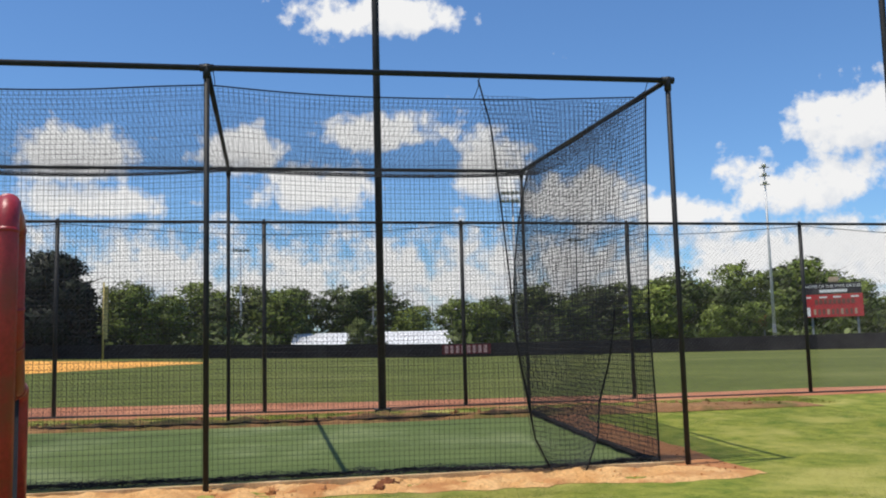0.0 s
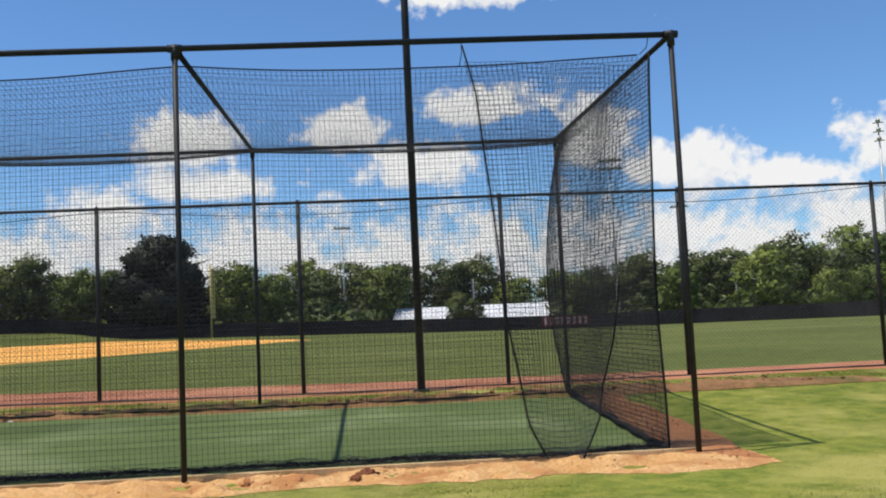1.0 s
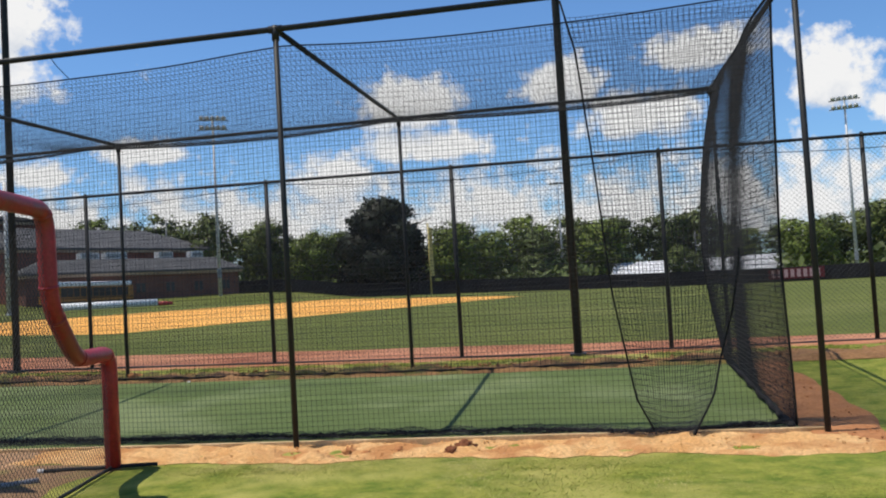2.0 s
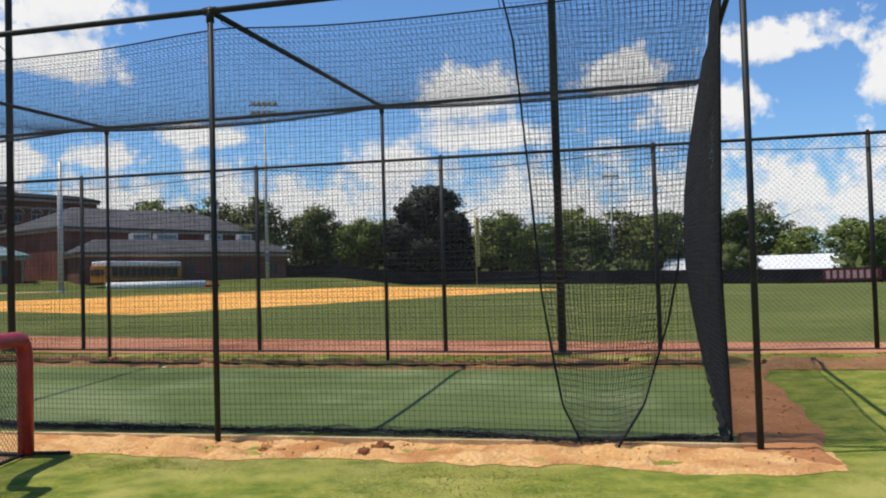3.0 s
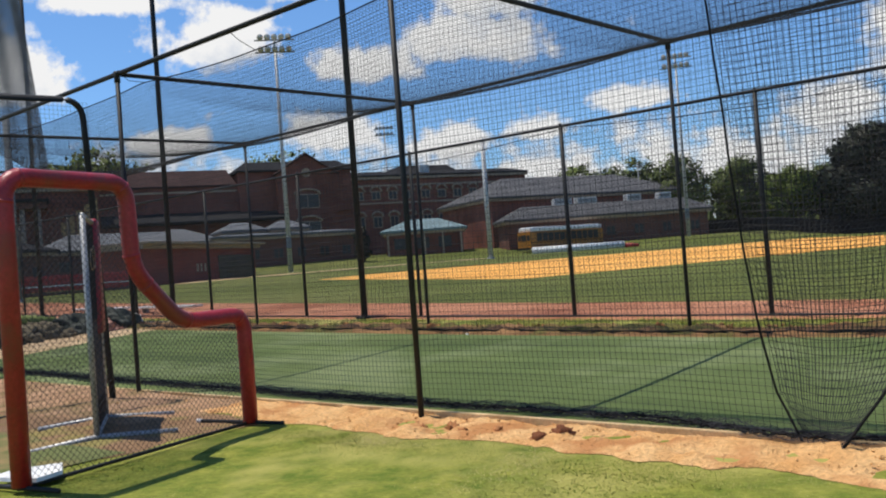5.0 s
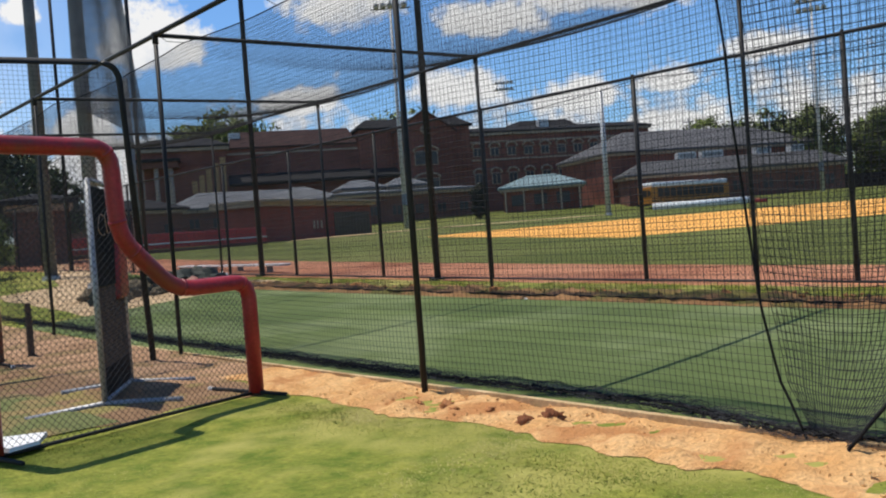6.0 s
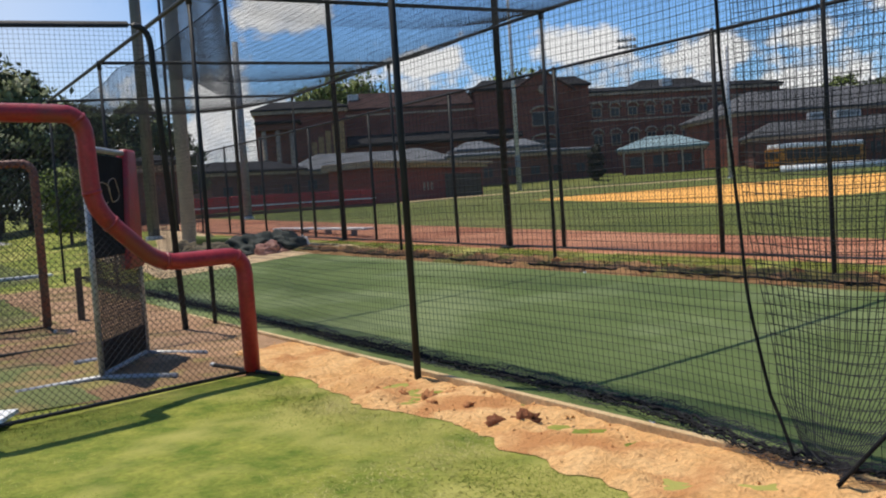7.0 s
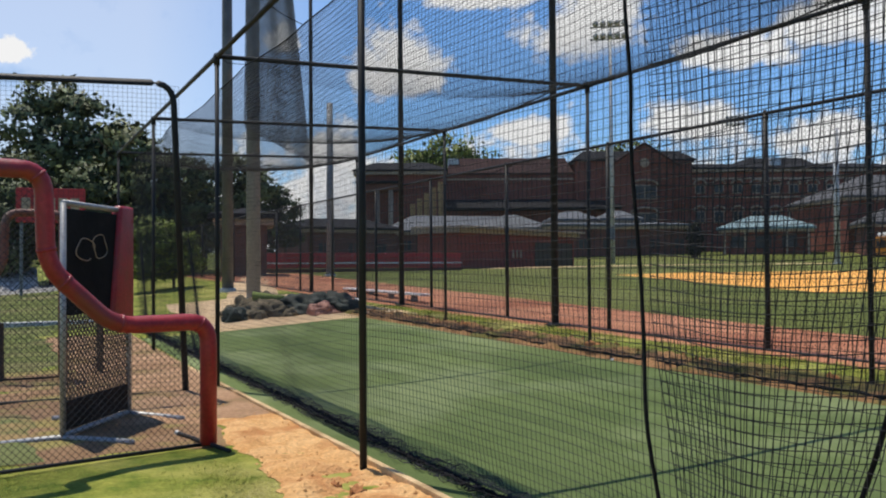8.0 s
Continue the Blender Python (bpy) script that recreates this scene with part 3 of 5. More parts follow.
part("target_panel", slab(A2 + d2 * 0.03, B2 - d2 * 0.03, 0.98, 1.82, 0.02), BLACKCLOTH, steel, "black fabric panel")
part("side_pad", tapered_pad(), REDPAD, steel, "red vinyl pad", True)
part("lower_panel", slab(A2 + d2 * 0.03, B2 - d2 * 0.03, 0.08, 0.31, 0.015), BROWNCLOTH, steel)
for k, (cx, cz, rx, rz) in enumerate(((0.30, 1.50, 0.15, 0.09), (0.55, 1.53, 0.12, 0.10))):
    ring = [tuple(A2 + d2 * (cx + rx * math.cos(t + k) + 0.02 * math.sin(3 * t)) + up * (cz + rz * math.sin(t + k)) + Vector((0.014, 0.027, 0))) for t in np.linspace(0, 5.4 + k, 26)]
    tube_part("marking", ring, 0.0045, CREAM, steel, "pale worn marking", 5)
diamond_net((A2.x, A2.y), (B2.x, B2.y), lambda sx, z: z < 1.0, 1.02, 0.0065, 0.058, "screen_net", surface("worn_brown_net", (0.085, 0.060, 0.043), (0.17, 0.12, 0.085), 0.9, 0, 9.0, 80.0, 0), steel)
PATHSOIL = surface("trodden_soil", (0.30, 0.175, 0.098), (0.43, 0.265, 0.155), 0.95, 0, 1.2, 22.0, 0.8, (0.22, 0.15, 0.07), 1.1)
DUST = surface("brown_soil", (0.200, 0.118, 0.064), (0.30, 0.185, 0.105), 0.95, 0, 1.2, 22.0, 0.7, (0.24, 0.20, 0.07), 1.4)
patch("soil_pitch", lambda u, v: (-7.2 + 5.9 * u + 0.15 * wobble(v * 4, 2.0, 3), -4.6 + (4.05 + 0.15 * wobble(u * 6, 2.0, 9)) * v), 70, 50, 0.016, DUST, "worn brown soil round the practice screens", "soil", 0.02)
patch("soil_worn", lambda u, v: (-12.5 + 10.4 * u + 0.2 * wobble(v * 4, 2.0, 5), -1.35 + 0.15 * wobble(u * 9, 2.0, 6) + (1.45 - 0.15 * wobble(u * 9, 2.0, 6)) * v), 110, 20, 0.024, PATHSOIL, "trodden brown soil along the turf edge", "soil", 0.025)
patch("turf_mat", lambda u, v: (-3.6 + 2.3 * u, -4.4 + 2.55 * v), 12, 14, 0.040, surface("worn_mat", (0.105, 0.128, 0.042), (0.160, 0.172, 0.066), 0.9, 0, 0.8, 60.0, 0.3, (0.27, 0.19, 0.085), 1.2), "worn yellowish green turf mat on the soil", "turf mat")
PLATE = ((-0.215, -0.22), (0.215, -0.22), (0.215, 0.0), (0.0, 0.22), (-0.215, 0.0))
V = [(x, y, 0.0) for x, y in PLATE] + [(x * 0.97, y * 0.97, 0.025) for x, y in PLATE]
plate = obj("home_plate", V, [(4, 3, 2, 1, 0), (5, 6, 7, 8, 9)] + [(k, (k + 1) % 5, 5 + (k + 1) % 5, 5 + k) for k in range(5)], WHITE)
plate.matrix_basis = pose(-1.06, -2.62, h(-1.06, -2.62) + 0.045, 0, 0, 20)
tagged(plate, "white rubber home plate lying on the soil", "home plate")


# ---- poles and heap past the end of the cage ----
def plain_pole(x, y, r0, r1, top, mat, label, sides=16):
    p = thing("grey_pole", (x, y, h(x, y)), label, "pole")
    part("shaft", pipe((0, 0, -0.2), (0, 0, top), r0, r1, sides), mat, p, "", True)
    part("footing", pipe((0, 0, -0.1), (0, 0, 0.12), r0 * 1.5, r0 * 1.4, sides), PALE, p, "pale concrete footing")
    return p


big_pole = plain_pole(-17.8, 3.84, 0.19, 0.155, 16.0, GREYPOLE, "thick weathered grey steel pole holding gathered netting", 12)
plain_pole(-23.9, 4.55, 0.19, 0.15, 16.0, DARKPOLE, "slim dark grey steel pole")
plain_pole(-37.0, 12.6, 0.20, 0.15, 8.6, GREYPOLE, "grey steel pole standing alone behind the fence")


def gathered(u, v):
    """Netting gathered at the big pole, spreading towards its lower edge."""
    w = 0.10 + 1.25 * (1 - v) ** 0.8
    z = 5.0 + 10.5 * v - 0.9 * u * (1 - v)
    fold = 0.04 * math.sin(17 * u + 2 * v) * (1 - v)
    return (-17.6 + 0.25 * u * w + fold, 3.75 + (u - 0.12) * w * 1.25, z)


v, f = grid_net(gathered, 90, 260, 5, 0.0072)
gn = tagged(obj("gathered_net", v, f, surface("grey_net", (0.15, 0.15, 0.16), (0.22, 0.22, 0.23), 0.9, 0, 3.0, 60.0, 0), None), "grey protective netting gathered against the pole", "net")


def lump(name, place, size, mat, label, category, seed, turn=0, sub=4):
    bm = bmesh.new()
    bmesh.ops.create_icosphere(bm, subdivisions=sub, radius=1)
    for w in bm.verts:
        k = noise.fractal(w.co * (2.2 if sub < 4 else 1.3) + Vector((seed, 0, 0)), 0.45 if sub < 4 else 1.0, 2.0, 5)
        w.co *= 1 + (0.65 if sub < 4 else 0.5) * k - 0.25 * abs(noise.noise(w.co * 3.1 + Vector((0, seed, 0))))
        if w.co.z < -0.25:
            w.co.z = -0.25
    bmesh.ops.scale(bm, vec=(size[0], size[1], size[2]), verts=bm.verts)
    ob = part(name, bm, mat, None, "", True)
    ob.matrix_basis = pose(place[0], place[1], h(place[0], place[1]) + 0.25 * size[2], 0, 0, turn)
    return tagged(ob, label, category)


def roll(name, a, b, r, mat, label, category):
    """A rolled sheet: a spiral drawn out into a cylinder."""
    a, b = Vector(a), Vector(b)
    d = (b - a).normalized()
    n = Vector((-d.y, d.x, 0))
    prof = []
    for k in range(49):
        t = k / 48 * 6.2 * math.pi
        rr = r * (0.18 + 0.82 * k / 48)
        prof.append(n * (rr * math.cos(t)) + Vector((0, 0, rr * math.sin(t))))
    V = [tuple(a + p) for p in prof] + [tuple(b + p) for p in prof]
    F = [(i, i + 1, 50 + i, 49 + i) for i in range(48)]
    ob = obj(name, V, F, mat, None, "", True)
    m = ob.modifiers.new("thickness", "SOLIDIFY")
    m.thickness = 0.02
    return tagged(ob, label, category)


z0 = h(-12.25, 2.22)
roll("turf_roll", (-14.05, 2.86, z0 + 0.52), (-13.77, 3.49, z0 + 0.42), 0.12, GREENROLL, "light green roll of artificial turf on the heap", "turf roll")
lump("tarp", (-13.54, 3.92), (0.55, 0.62, 0.34), DARKTARP, "crumpled dark green tarp lying past the turf", "tarp", 3.1, 20)
lump("tarp", (-13.08, 4.43), (0.42, 0.45, 0.32), DARKTARP, "crumpled dark green tarp lying past the turf", "tarp", 7.7, 70)
lump("tarp", (-12.99, 2.22), (0.24, 0.26, 0.26), DARKTARP, "small dark green tarp bundle beside the cage", "tarp", 9.2)
lump("red_tarp", (-12.8, 4.06), (0.36, 0.40, 0.20), REDTARP, "faded red tarp folded on the heap", "tarp", 5.5, 40)
RUBBLE = surface("dull_rubble", (0.13, 0.105, 0.070), (0.25, 0.205, 0.135), 0.95, 0, 3.0, 20.0, 0.8)
for k, (x, y, r) in enumerate(((-14.0, 3.09, 0.42), (-13.63, 2.73, 0.30), (-13.45, 3.19, 0.27), (-14.37, 2.73, 0.36), (-13.17, 2.77, 0.18), (-13.08, 3.42, 0.17), (-13.36, 2.5, 0.16))):
    lump("rubble", (x, y), (r * 1.25, r, r * 0.85), RUBBLE, "greyish brown lump of rubble past the turf", "rubble", 1.3 + 2.1 * k, 37 * k)["group"] = "heap of rubble"
lump("white_sack", (-12.99, 4.84), (0.24, 0.18, 0.20), WHITE, "white plastic sack beside the tarps", "sack", 8.8)
patch("soil_heap_ground", lambda u, v: (-20.5 + 9.4 * u, 2.0 - 0.7 * u + (3.7 + 0.7 * u) * v + 0.2 * wobble(u * 5, 1.0, 2)), 40, 30, 0.02, SAND, "pale sandy ground past the end of the turf", "soil", 0.02)
patch("path", lambda u, v: (-55 + 37 * u, 3.1 + 9.3 * (1 - u) + 1.5 * v * (1 + 0.4 * (1 - u))), 40, 6, 0.03, SAND, "pale sandy path leading away", "path")

bench = thing("bench", (-17.85, 7.45, h(-17.85, 7.45)), "long pale aluminium bench beside the warning track", "bench", turn=-6.5)
part("seat", box(-4.0, 4.0, -0.15, 0.15, 0.13, 0.18, 0.01), WHITE, bench)
for x in (-3.0, -1.0, 1.0, 3.0):
    part("leg", box(x - 0.02, x + 0.02, -0.08, 0.08, -0.05, 0.13, 0.005), GREYPOLE, bench)

DARKCLOD = surface("dark_red_clod", (0.17, 0.062, 0.030), (0.27, 0.11, 0.055), 0.95, 0, 9.0, 60.0, 0.8)
# clods and scraps on the soil
for k, (x, y, r) in enumerate(((1.50, -0.22, 0.078), (1.42, -0.36, 0.056), (0.55, -0.25, 0.05), (0.72, -0.33, 0.04), (0.95, -0.22, 0.045), (0.30, -0.30, 0.035), (2.2, -0.35, 0.035), (-0.5, 4.9, 0.09), (-4.3, 4.9, 0.10), (-2.2, 4.9, 0.07), (1.6, 4.9, 0.08), (-6.3, 4.9, 0.08), (-7.9, 4.9, 0.10))):
    lump("clod", (x, y), (r, r * 0.9, r * 0.85), DARKCLOD if r > 0.052 and y < 0 else CLAY, "rough clod of reddish soil", "soil clod", k * 2.3, k * 50, sub=3)["group"] = "clods of soil"
for x, y in ((2.02, 0.22), (-3.2, 4.4), (-6.2, 1.2)):
    lump("scrap", (x, y), (0.035, 0.02, 0.02), WHITE, "small white scrap on the turf", "litter", x, sub=2)


# ---- far things: placed by bearing (degrees right of north) and distance ----
def bearing(az, r, ex=4.6, ey=-5.4):
    return ex + r * math.sin(radians(az)), ey + r * math.cos(radians(az))


# outfield wall: posts and dark windscreen panels
wall = thing("outfield_wall", (0, 0, 0), "dark windscreen wall round the outfield", "wall", "", "structure")
WB = [(-30, 126), (-22, 124), (-12, 120), (-2, 119), (8, 118), (18, 118), (28, 116), (36, 113), (46, 110), (60, 108)]


def wall_at(az):
    r = float(np.interp(az, [a for a, _ in WB], [b for _, b in WB]))
    return bearing(az, r, 1.0, -7.5)


AZ = np.arange(-30, 60.1, 1.5)
for a, b in zip(AZ, AZ[1:]):
    (xa, ya), (xb, yb) = wall_at(a), wall_at(b)
    za, zb = h(xa, ya), h(xb, yb)
    t = Vector((xb - xa, yb - ya, 0)).normalized()
    n = Vector((-t.y, t.x, 0)) * 0.03
    bm = bmesh.new()
    top = 1.78
    vs = [bm.verts.new(p) for p in ((xa, ya, za - 0.3), (xb, yb, zb - 0.3), (xb, yb, zb + top), (xa, ya, za + top))]
    face = bm.faces.new(vs)
    bmesh.ops.solidify(bm, geom=[face], thickness=0.05)
    part("panel", bm, SCREEN, wall)
    part("post", pipe((xa + n.x * 2, ya + n.y * 2, za - 0.3), (xa + n.x * 2, ya + n.y * 2, za + top + 0.06), 0.04, None, 8), BLACK, wall)


def upright(name, az, r, label, category, ex=1.0, ey=-7.5, group=""):
    x, y = bearing(az, r, ex, ey)
    return thing(name, (x, y, h(x, y)), label, category, group, "", -az)


fp = upright("foul_pole", -10.85, 115, "tall yellow foul pole at the outfield wall", "foul pole")
part("mast", pipe((0, 0, -0.2), (0, 0, 9.2), 0.11, 0.10), YELLOW, fp, "", True)
part("wing", box(0.10, 0.50, -0.015, 0.015, 2.4, 8.6), YELLOW, fp)

banner = upright("wall_banner", 11.25, 117.6, "dark red banner with pale lettering bars on the wall", "banner")
part("cloth", box(-3.15, 3.15, -0.25, -0.21, 0.35, 1.65, 0.01), surface("dark_red_cloth", (0.10, 0.022, 0.026), (0.15, 0.035, 0.038), 0.8), banner)
for k in range(8):
    part("letter_bar", box(-2.8 + 0.72 * k, -2.38 + 0.72 * k, -0.275, -0.255, 0.55, 1.5), surface("pale_pink_print", (0.42, 0.26, 0.26), (0.50, 0.33, 0.33), 0.8), banner, "pale pink bar")


def light_pole(az, r, top, ex, ey, cols=4, rows=2, mat=PALE, turn=0):
    p = upright("light_pole", az, r, "tall grey floodlight pole with a rack of lamps", "light pole", ex, ey, "floodlights round the field")
    part("shaft", pipe((0, 0, -0.3), (0, 0, top), 0.24, 0.12, 14), mat, p, "", True)
    for k in range(rows):
        z = top - 0.25 - 1.15 * k
        part("crossarm", box(-0.62 * cols, 0.62 * cols, -0.06, 0.06, z - 0.06, z + 0.06), GREYPOLE, p)
        for i in range(2 * cols - 1):
            x = (i - cols + 1) * 0.62 * 1.05
            bm = bmesh.new()
            bmesh.ops.create_cone(bm, cap_ends=True, segments=12, radius1=0.30, radius2=0.12, depth=0.45, matrix=pose(x, -0.25, z + 0.28, -65, 0, 0))
            part("lamp", bm, PALE, p, "", True)
    part("control_box", box(-0.25, 0.25, -0.35, -0.2, 2.2, 3.3, 0.02), GREYPOLE, p)
    return p


light_pole(30.0, 126, 24.4, 0.68, -7.97, 1, 3)
light_pole(13.9, 126, 23.0, 2.31, -7.6, 3, 2)
light_pole(18.0, 178, 22.0, 2.31, -7.6, 3, 1)
light_pole(-25.3, 112, 21.6, 3.6, -6.95, 3, 2)
light_pole(-3.2, 178, 20.5, 2.31, -7.6, 3, 1)
light_pole(-51.3, 86, 22.2, 5.05, -5.2, 3, 2)
light_pole(-44.8, 160, 22.6, 5.05, -5.2, 3, 2)
ox, oy = bearing(-38.65, 89, 5.05, -5.2)
plain_pole(ox, oy, 0.26, 0.22, 12.0, PALE, "plain pale grey pole beside the infield")
for az, r, top in ((-33.5, 140, 12), (-31.2, 140, 11), (-28.9, 140, 11.5), (-9.5, 175, 13), (4.2, 160, 9), (20.5, 150, 8), (21.6, 150, 8)):
    x, y = bearing(az, r)
    q = thing("utility_pole", (x, y, h(x, y)), "thin weathered utility pole among the trees", "utility pole", "utility poles")
    part("shaft", pipe((0, 0, -0.2), (0, 0, top), 0.14, 0.10, 8), GREYPOLE, q, "", True)
    part("crossarm", box(-0.9, 0.9, -0.06, 0.06, top - 0.7, top - 0.55), GREYPOLE, q)


# scoreboards
def words(text, size, place, mat, parent, label=""):
    cu = bpy.data.curves.new("lettering", "FONT")
    cu.body, cu.size, cu.extrude, cu.align_x = text, size, 0.01, "CENTER"
    tmp = bpy.data.objects.new("lettering", cu)
    scene.collection.objects.link(tmp)
    me = bpy.data.meshes.new_from_object(tmp.evaluated_get(bpy.context.evaluated_depsgraph_get()))
    bpy.data.objects.remove(tmp)
    me.materials.clear()
    me.materials.append(mat)
    ob = new("lettering", me)
    ob.parent = parent
    ob.matrix_basis = pose(*place, 90, 0, 0)
    return tagged(ob, label)


sb = upright("scoreboard", 33.35, 122, "red baseball scoreboard on posts with a dark name panel", "scoreboard", 0.68, -7.97)
for x in (-2.6, 2.6):
    part("post", box(x - 0.13, x + 0.13, 0.2, 0.45, -0.3, 8.2), GREYPOLE, sb)
part("board", box(-3.3, 3.3, -0.15, 0.15, 3.95, 6.75, 0.02), BOARDRED, sb)
part("name_panel", box(-3.2, 3.2, -0.12, 0.12, 6.8, 8.15, 0.02), SCREEN, sb, "black name panel")
words("HOME OF THE WAR EAGLES", 0.50, (0, -0.14, 7.58), WHITE, sb, "white lettering")
part("letter_bar", box(-1.6, 1.6, -0.15, -0.13, 6.98, 7.34), WHITE, sb, "white bar")
for k in range(9):
    part("digit_window", box(-2.2 + 0.52 * k, -1.82 + 0.52 * k, -0.18, -0.14, 5.55, 6.15), BRICKD, sb, "dark red score window")
for k in range(10):
    part("digit_window", box(-2.4 + 0.52 * k, -2.1 + 0.52 * k, -0.18, -0.14, 4.25, 4.95), CREAM if k % 3 == 0 else BRICKD, sb, "score window")
for x, w in ((-2.9, 0.7), (-1.2, 0.9), (0.4, 0.9), (2.4, 0.9)):
    part("label_bar", box(x - w / 2, x + w / 2, -0.18, -0.14, 6.3, 6.5), WHITE, sb, "white bar")
part("side_panel", box(-3.25, -2.75, -0.18, -0.14, 4.1, 5.2), WHITE, sb, "white panel")
part("emblem", box(-0.5, 0.7, -0.1, 0.1, 8.2, 8.9, 0.15), CREAM, sb, "pale emblem shape")
sb2 = upright("scoreboard", 29.05, 130, "small red scoreboard with a dark top strip", "scoreboard", 0.68, -7.97)
part("board", box(-1.2, 1.2, -0.1, 0.1, 3.2, 4.7, 0.02), BOARDRED, sb2)
part("top_strip", box(-1.2, 1.2, -0.1, 0.1, 4.75, 5.4, 0.02), SCREEN, sb2)
for x in (-0.9, 0.9):
    part("post", box(x - 0.1, x + 0.1, 0.15, 0.35, -0.3, 5.0), GREYPOLE, sb2)


# ---- buildings ----
def hip(w, d, z0, z1, inset, over=0.5, ridge=None):
    """A hipped roof over a w x d plan with its front at y = 0."""
    bm = bmesh.new()
    a = [bm.verts.new(p) for p in ((-over, -over, z0), (w + over, -over, z0), (w + over, d + over, z0), (-over, d + over, z0))]
    e = [bm.verts.new(p) for p in ((-over, -over, z0 - 0.25), (w + over, -over, z0 - 0.25), (w + over, d + over, z0 - 0.25), (-over, d + over, z0 - 0.25))]
    ix, iy = inset
    b = [bm.verts.new(p) for p in ((ix, iy, z1), (w - ix, iy, z1), (w - ix, d - iy, z1), (ix, d - iy, z1))]
    for i in range(4):
        j = (i + 1) % 4
        bm.faces.new((a[i], a[j], b[j], b[i]))
        bm.faces.new((e[i], e[j], a[j], a[i]))
    bm.faces.new(b)
    bm.faces.new(e[::-1])
    return bm


def window(parent, x, z, w, hgt, arch=False, y=0.0, trim=None):
    trim = trim or CREAM
    p = part("window", box(x - w / 2, x + w / 2, y - 0.06, y + 0.05, z, z + hgt), trim, parent)
    part("pane", box(x - w / 2 + 0.12, x + w / 2 - 0.12, y - 0.09, y - 0.062, z + 0.12, z + hgt - 0.12), PANE, p)
    part("mullion", box(x - 0.05, x + 0.05, y - 0.11, y - 0.092, z + 0.12, z + hgt - 0.12), trim, p)
    if arch:
        pts = [(x + (w / 2 + 0.18) * math.cos(t), y - 0.12, z + hgt + 0.75 * math.sin(t) - 0.05) for t in np.linspace(0, math.pi, 9)]
        tube_part("arch", pts, 0.15, CREAM, p, "", 5)
    return p


def house(name, az0, r0, az1, r1, depth, label, category, ex=5.05, ey=-5.27):
    a, b = Vector(bearing(az0, r0, ex, ey)), Vector(bearing(az1, r1, ex, ey))
    d = b - a
    z = min(h(a.x, a.y), h(b.x, b.y)) - 0.1
    ob = thing(name, (a.x, a.y, z), label, category, turn=math.degrees(math.atan2(d.y, d.x)))
    return ob, d.length


# three-storey brick school: an end pavilion, a long middle range, a gabled centre and an arcaded range
school, SW = house("school_building", -69.18, 125, -37.0, 141, 22, "three-storey red brick school with dark hipped roofs", "school", 5.54, -2.14)
part("wall", box(11.5, SW, 0, 22, -1, 11.3), BRICK, school)
part("pavilion_wall", box(0, 12.0, -1.6, 20, -1, 11.0), BRICK, school)
part("cornice", box(-0.4, 12.4, -2.0, 20.4, 11.0, 11.5, 0.05), CREAM, school, "pale cornice")
bm = hip(12.0, 21.6, 11.7, 13.0, (2.2, 3.0), 0.5)
bmesh.ops.translate(bm, verts=bm.verts, vec=(0, -1.6, 0))
part("roof", bm, SLATE, school)
bm = hip(17.2, 20, 11.35, 13.65, (0.6, 2.2), 0.25)
bmesh.ops.translate(bm, verts=bm.verts, vec=(12.5, 0, 0))
part("roof", bm, BROWNROOF, school, "dark brown steep roof")
part("string_course", box(12.1, 30, -0.12, 0.02, 10.35, 10.6), CREAM, school, "cream stone band")
# dark sloping band along the school above the low wings
bm = bmesh.new()
vs = [bm.verts.new(p) for p in ((12.1, 0.02, 7.7), (36.0, 0.02, 7.7), (36.0, -3.4, 6.35), (12.1, -3.4, 6.35), (12.1, 0.02, 6.1), (36.0, 0.02, 6.1), (36.0, -3.4, 6.1), (12.1, -3.4, 6.1))]
for q in ((0, 3, 2, 1), (3, 7, 6, 2), (4, 5, 6, 7), (0, 4, 7, 3), (1, 2, 6, 5)):
    bm.faces.new([vs[i] for i in q])
part("dark_sloped_band", bm, SLATE, school, "dark sloping band")
part("centre_wall", box(30.2, 46.4, -0.6, 12, 7.0, 12.9), BRICK, school)
bm = hip(16.2, 12.6, 13.1, 14.5, (1.4, 2.0), 0.4)
bmesh.ops.translate(bm, verts=bm.verts, vec=(30.2, -0.6, 0))
part("roof", bm, SLATE, school)
part("gable_bay", box(35.2, 43.4, -2.2, 6, -1, 12.2), BRICK, school)
bm = bmesh.new()
vs = [bm.verts.new(p) for p in ((34.9, -2.3, 12.2), (43.7, -2.3, 12.2), (39.3, -2.3, 15.0), (34.9, 8, 12.2), (43.7, 8, 12.2), (39.3, 8, 15.0))]
for q in ((0, 1, 2), (5, 4, 3), (0, 2, 5, 3), (2, 1, 4, 5), (1, 0, 3, 4)):
    bm.faces.new([vs[i] for i in q])
part("gable", bm, BRICK, school)
bm = bmesh.new()
for sx in (-1, 1):
    add_pipe(bm, (39.3 + sx * 4.7, -2.5, 12.1), (39.3, -2.5, 15.1), 0.16, None, 6)
part("gable_trim", bm, BROWNROOF, school, "dark gable trim")
part("roundel", pipe((39.3, -2.6, 12.4), (39.3, -2.3, 12.4), 0.62, None, 20), CREAM, school, "pale round gable vent")
window(school, 39.3, 7.4, 3.4, 2.0, True, -2.26)
window(school, 39.3, 3.4, 3.4, 2.2, True, -2.26)
part("cornice", box(46.3, SW + 0.3, -0.35, 22.3, 11.35, 11.8), CREAM, school, "pale cornice")
bm = hip(SW - 46.0, 22, 11.95, 12.8, (1.6, 3.0), 0.4)
bmesh.ops.translate(bm, verts=bm.verts, vec=(46.0, 0, 0))
part("roof", bm, SLATE, school)
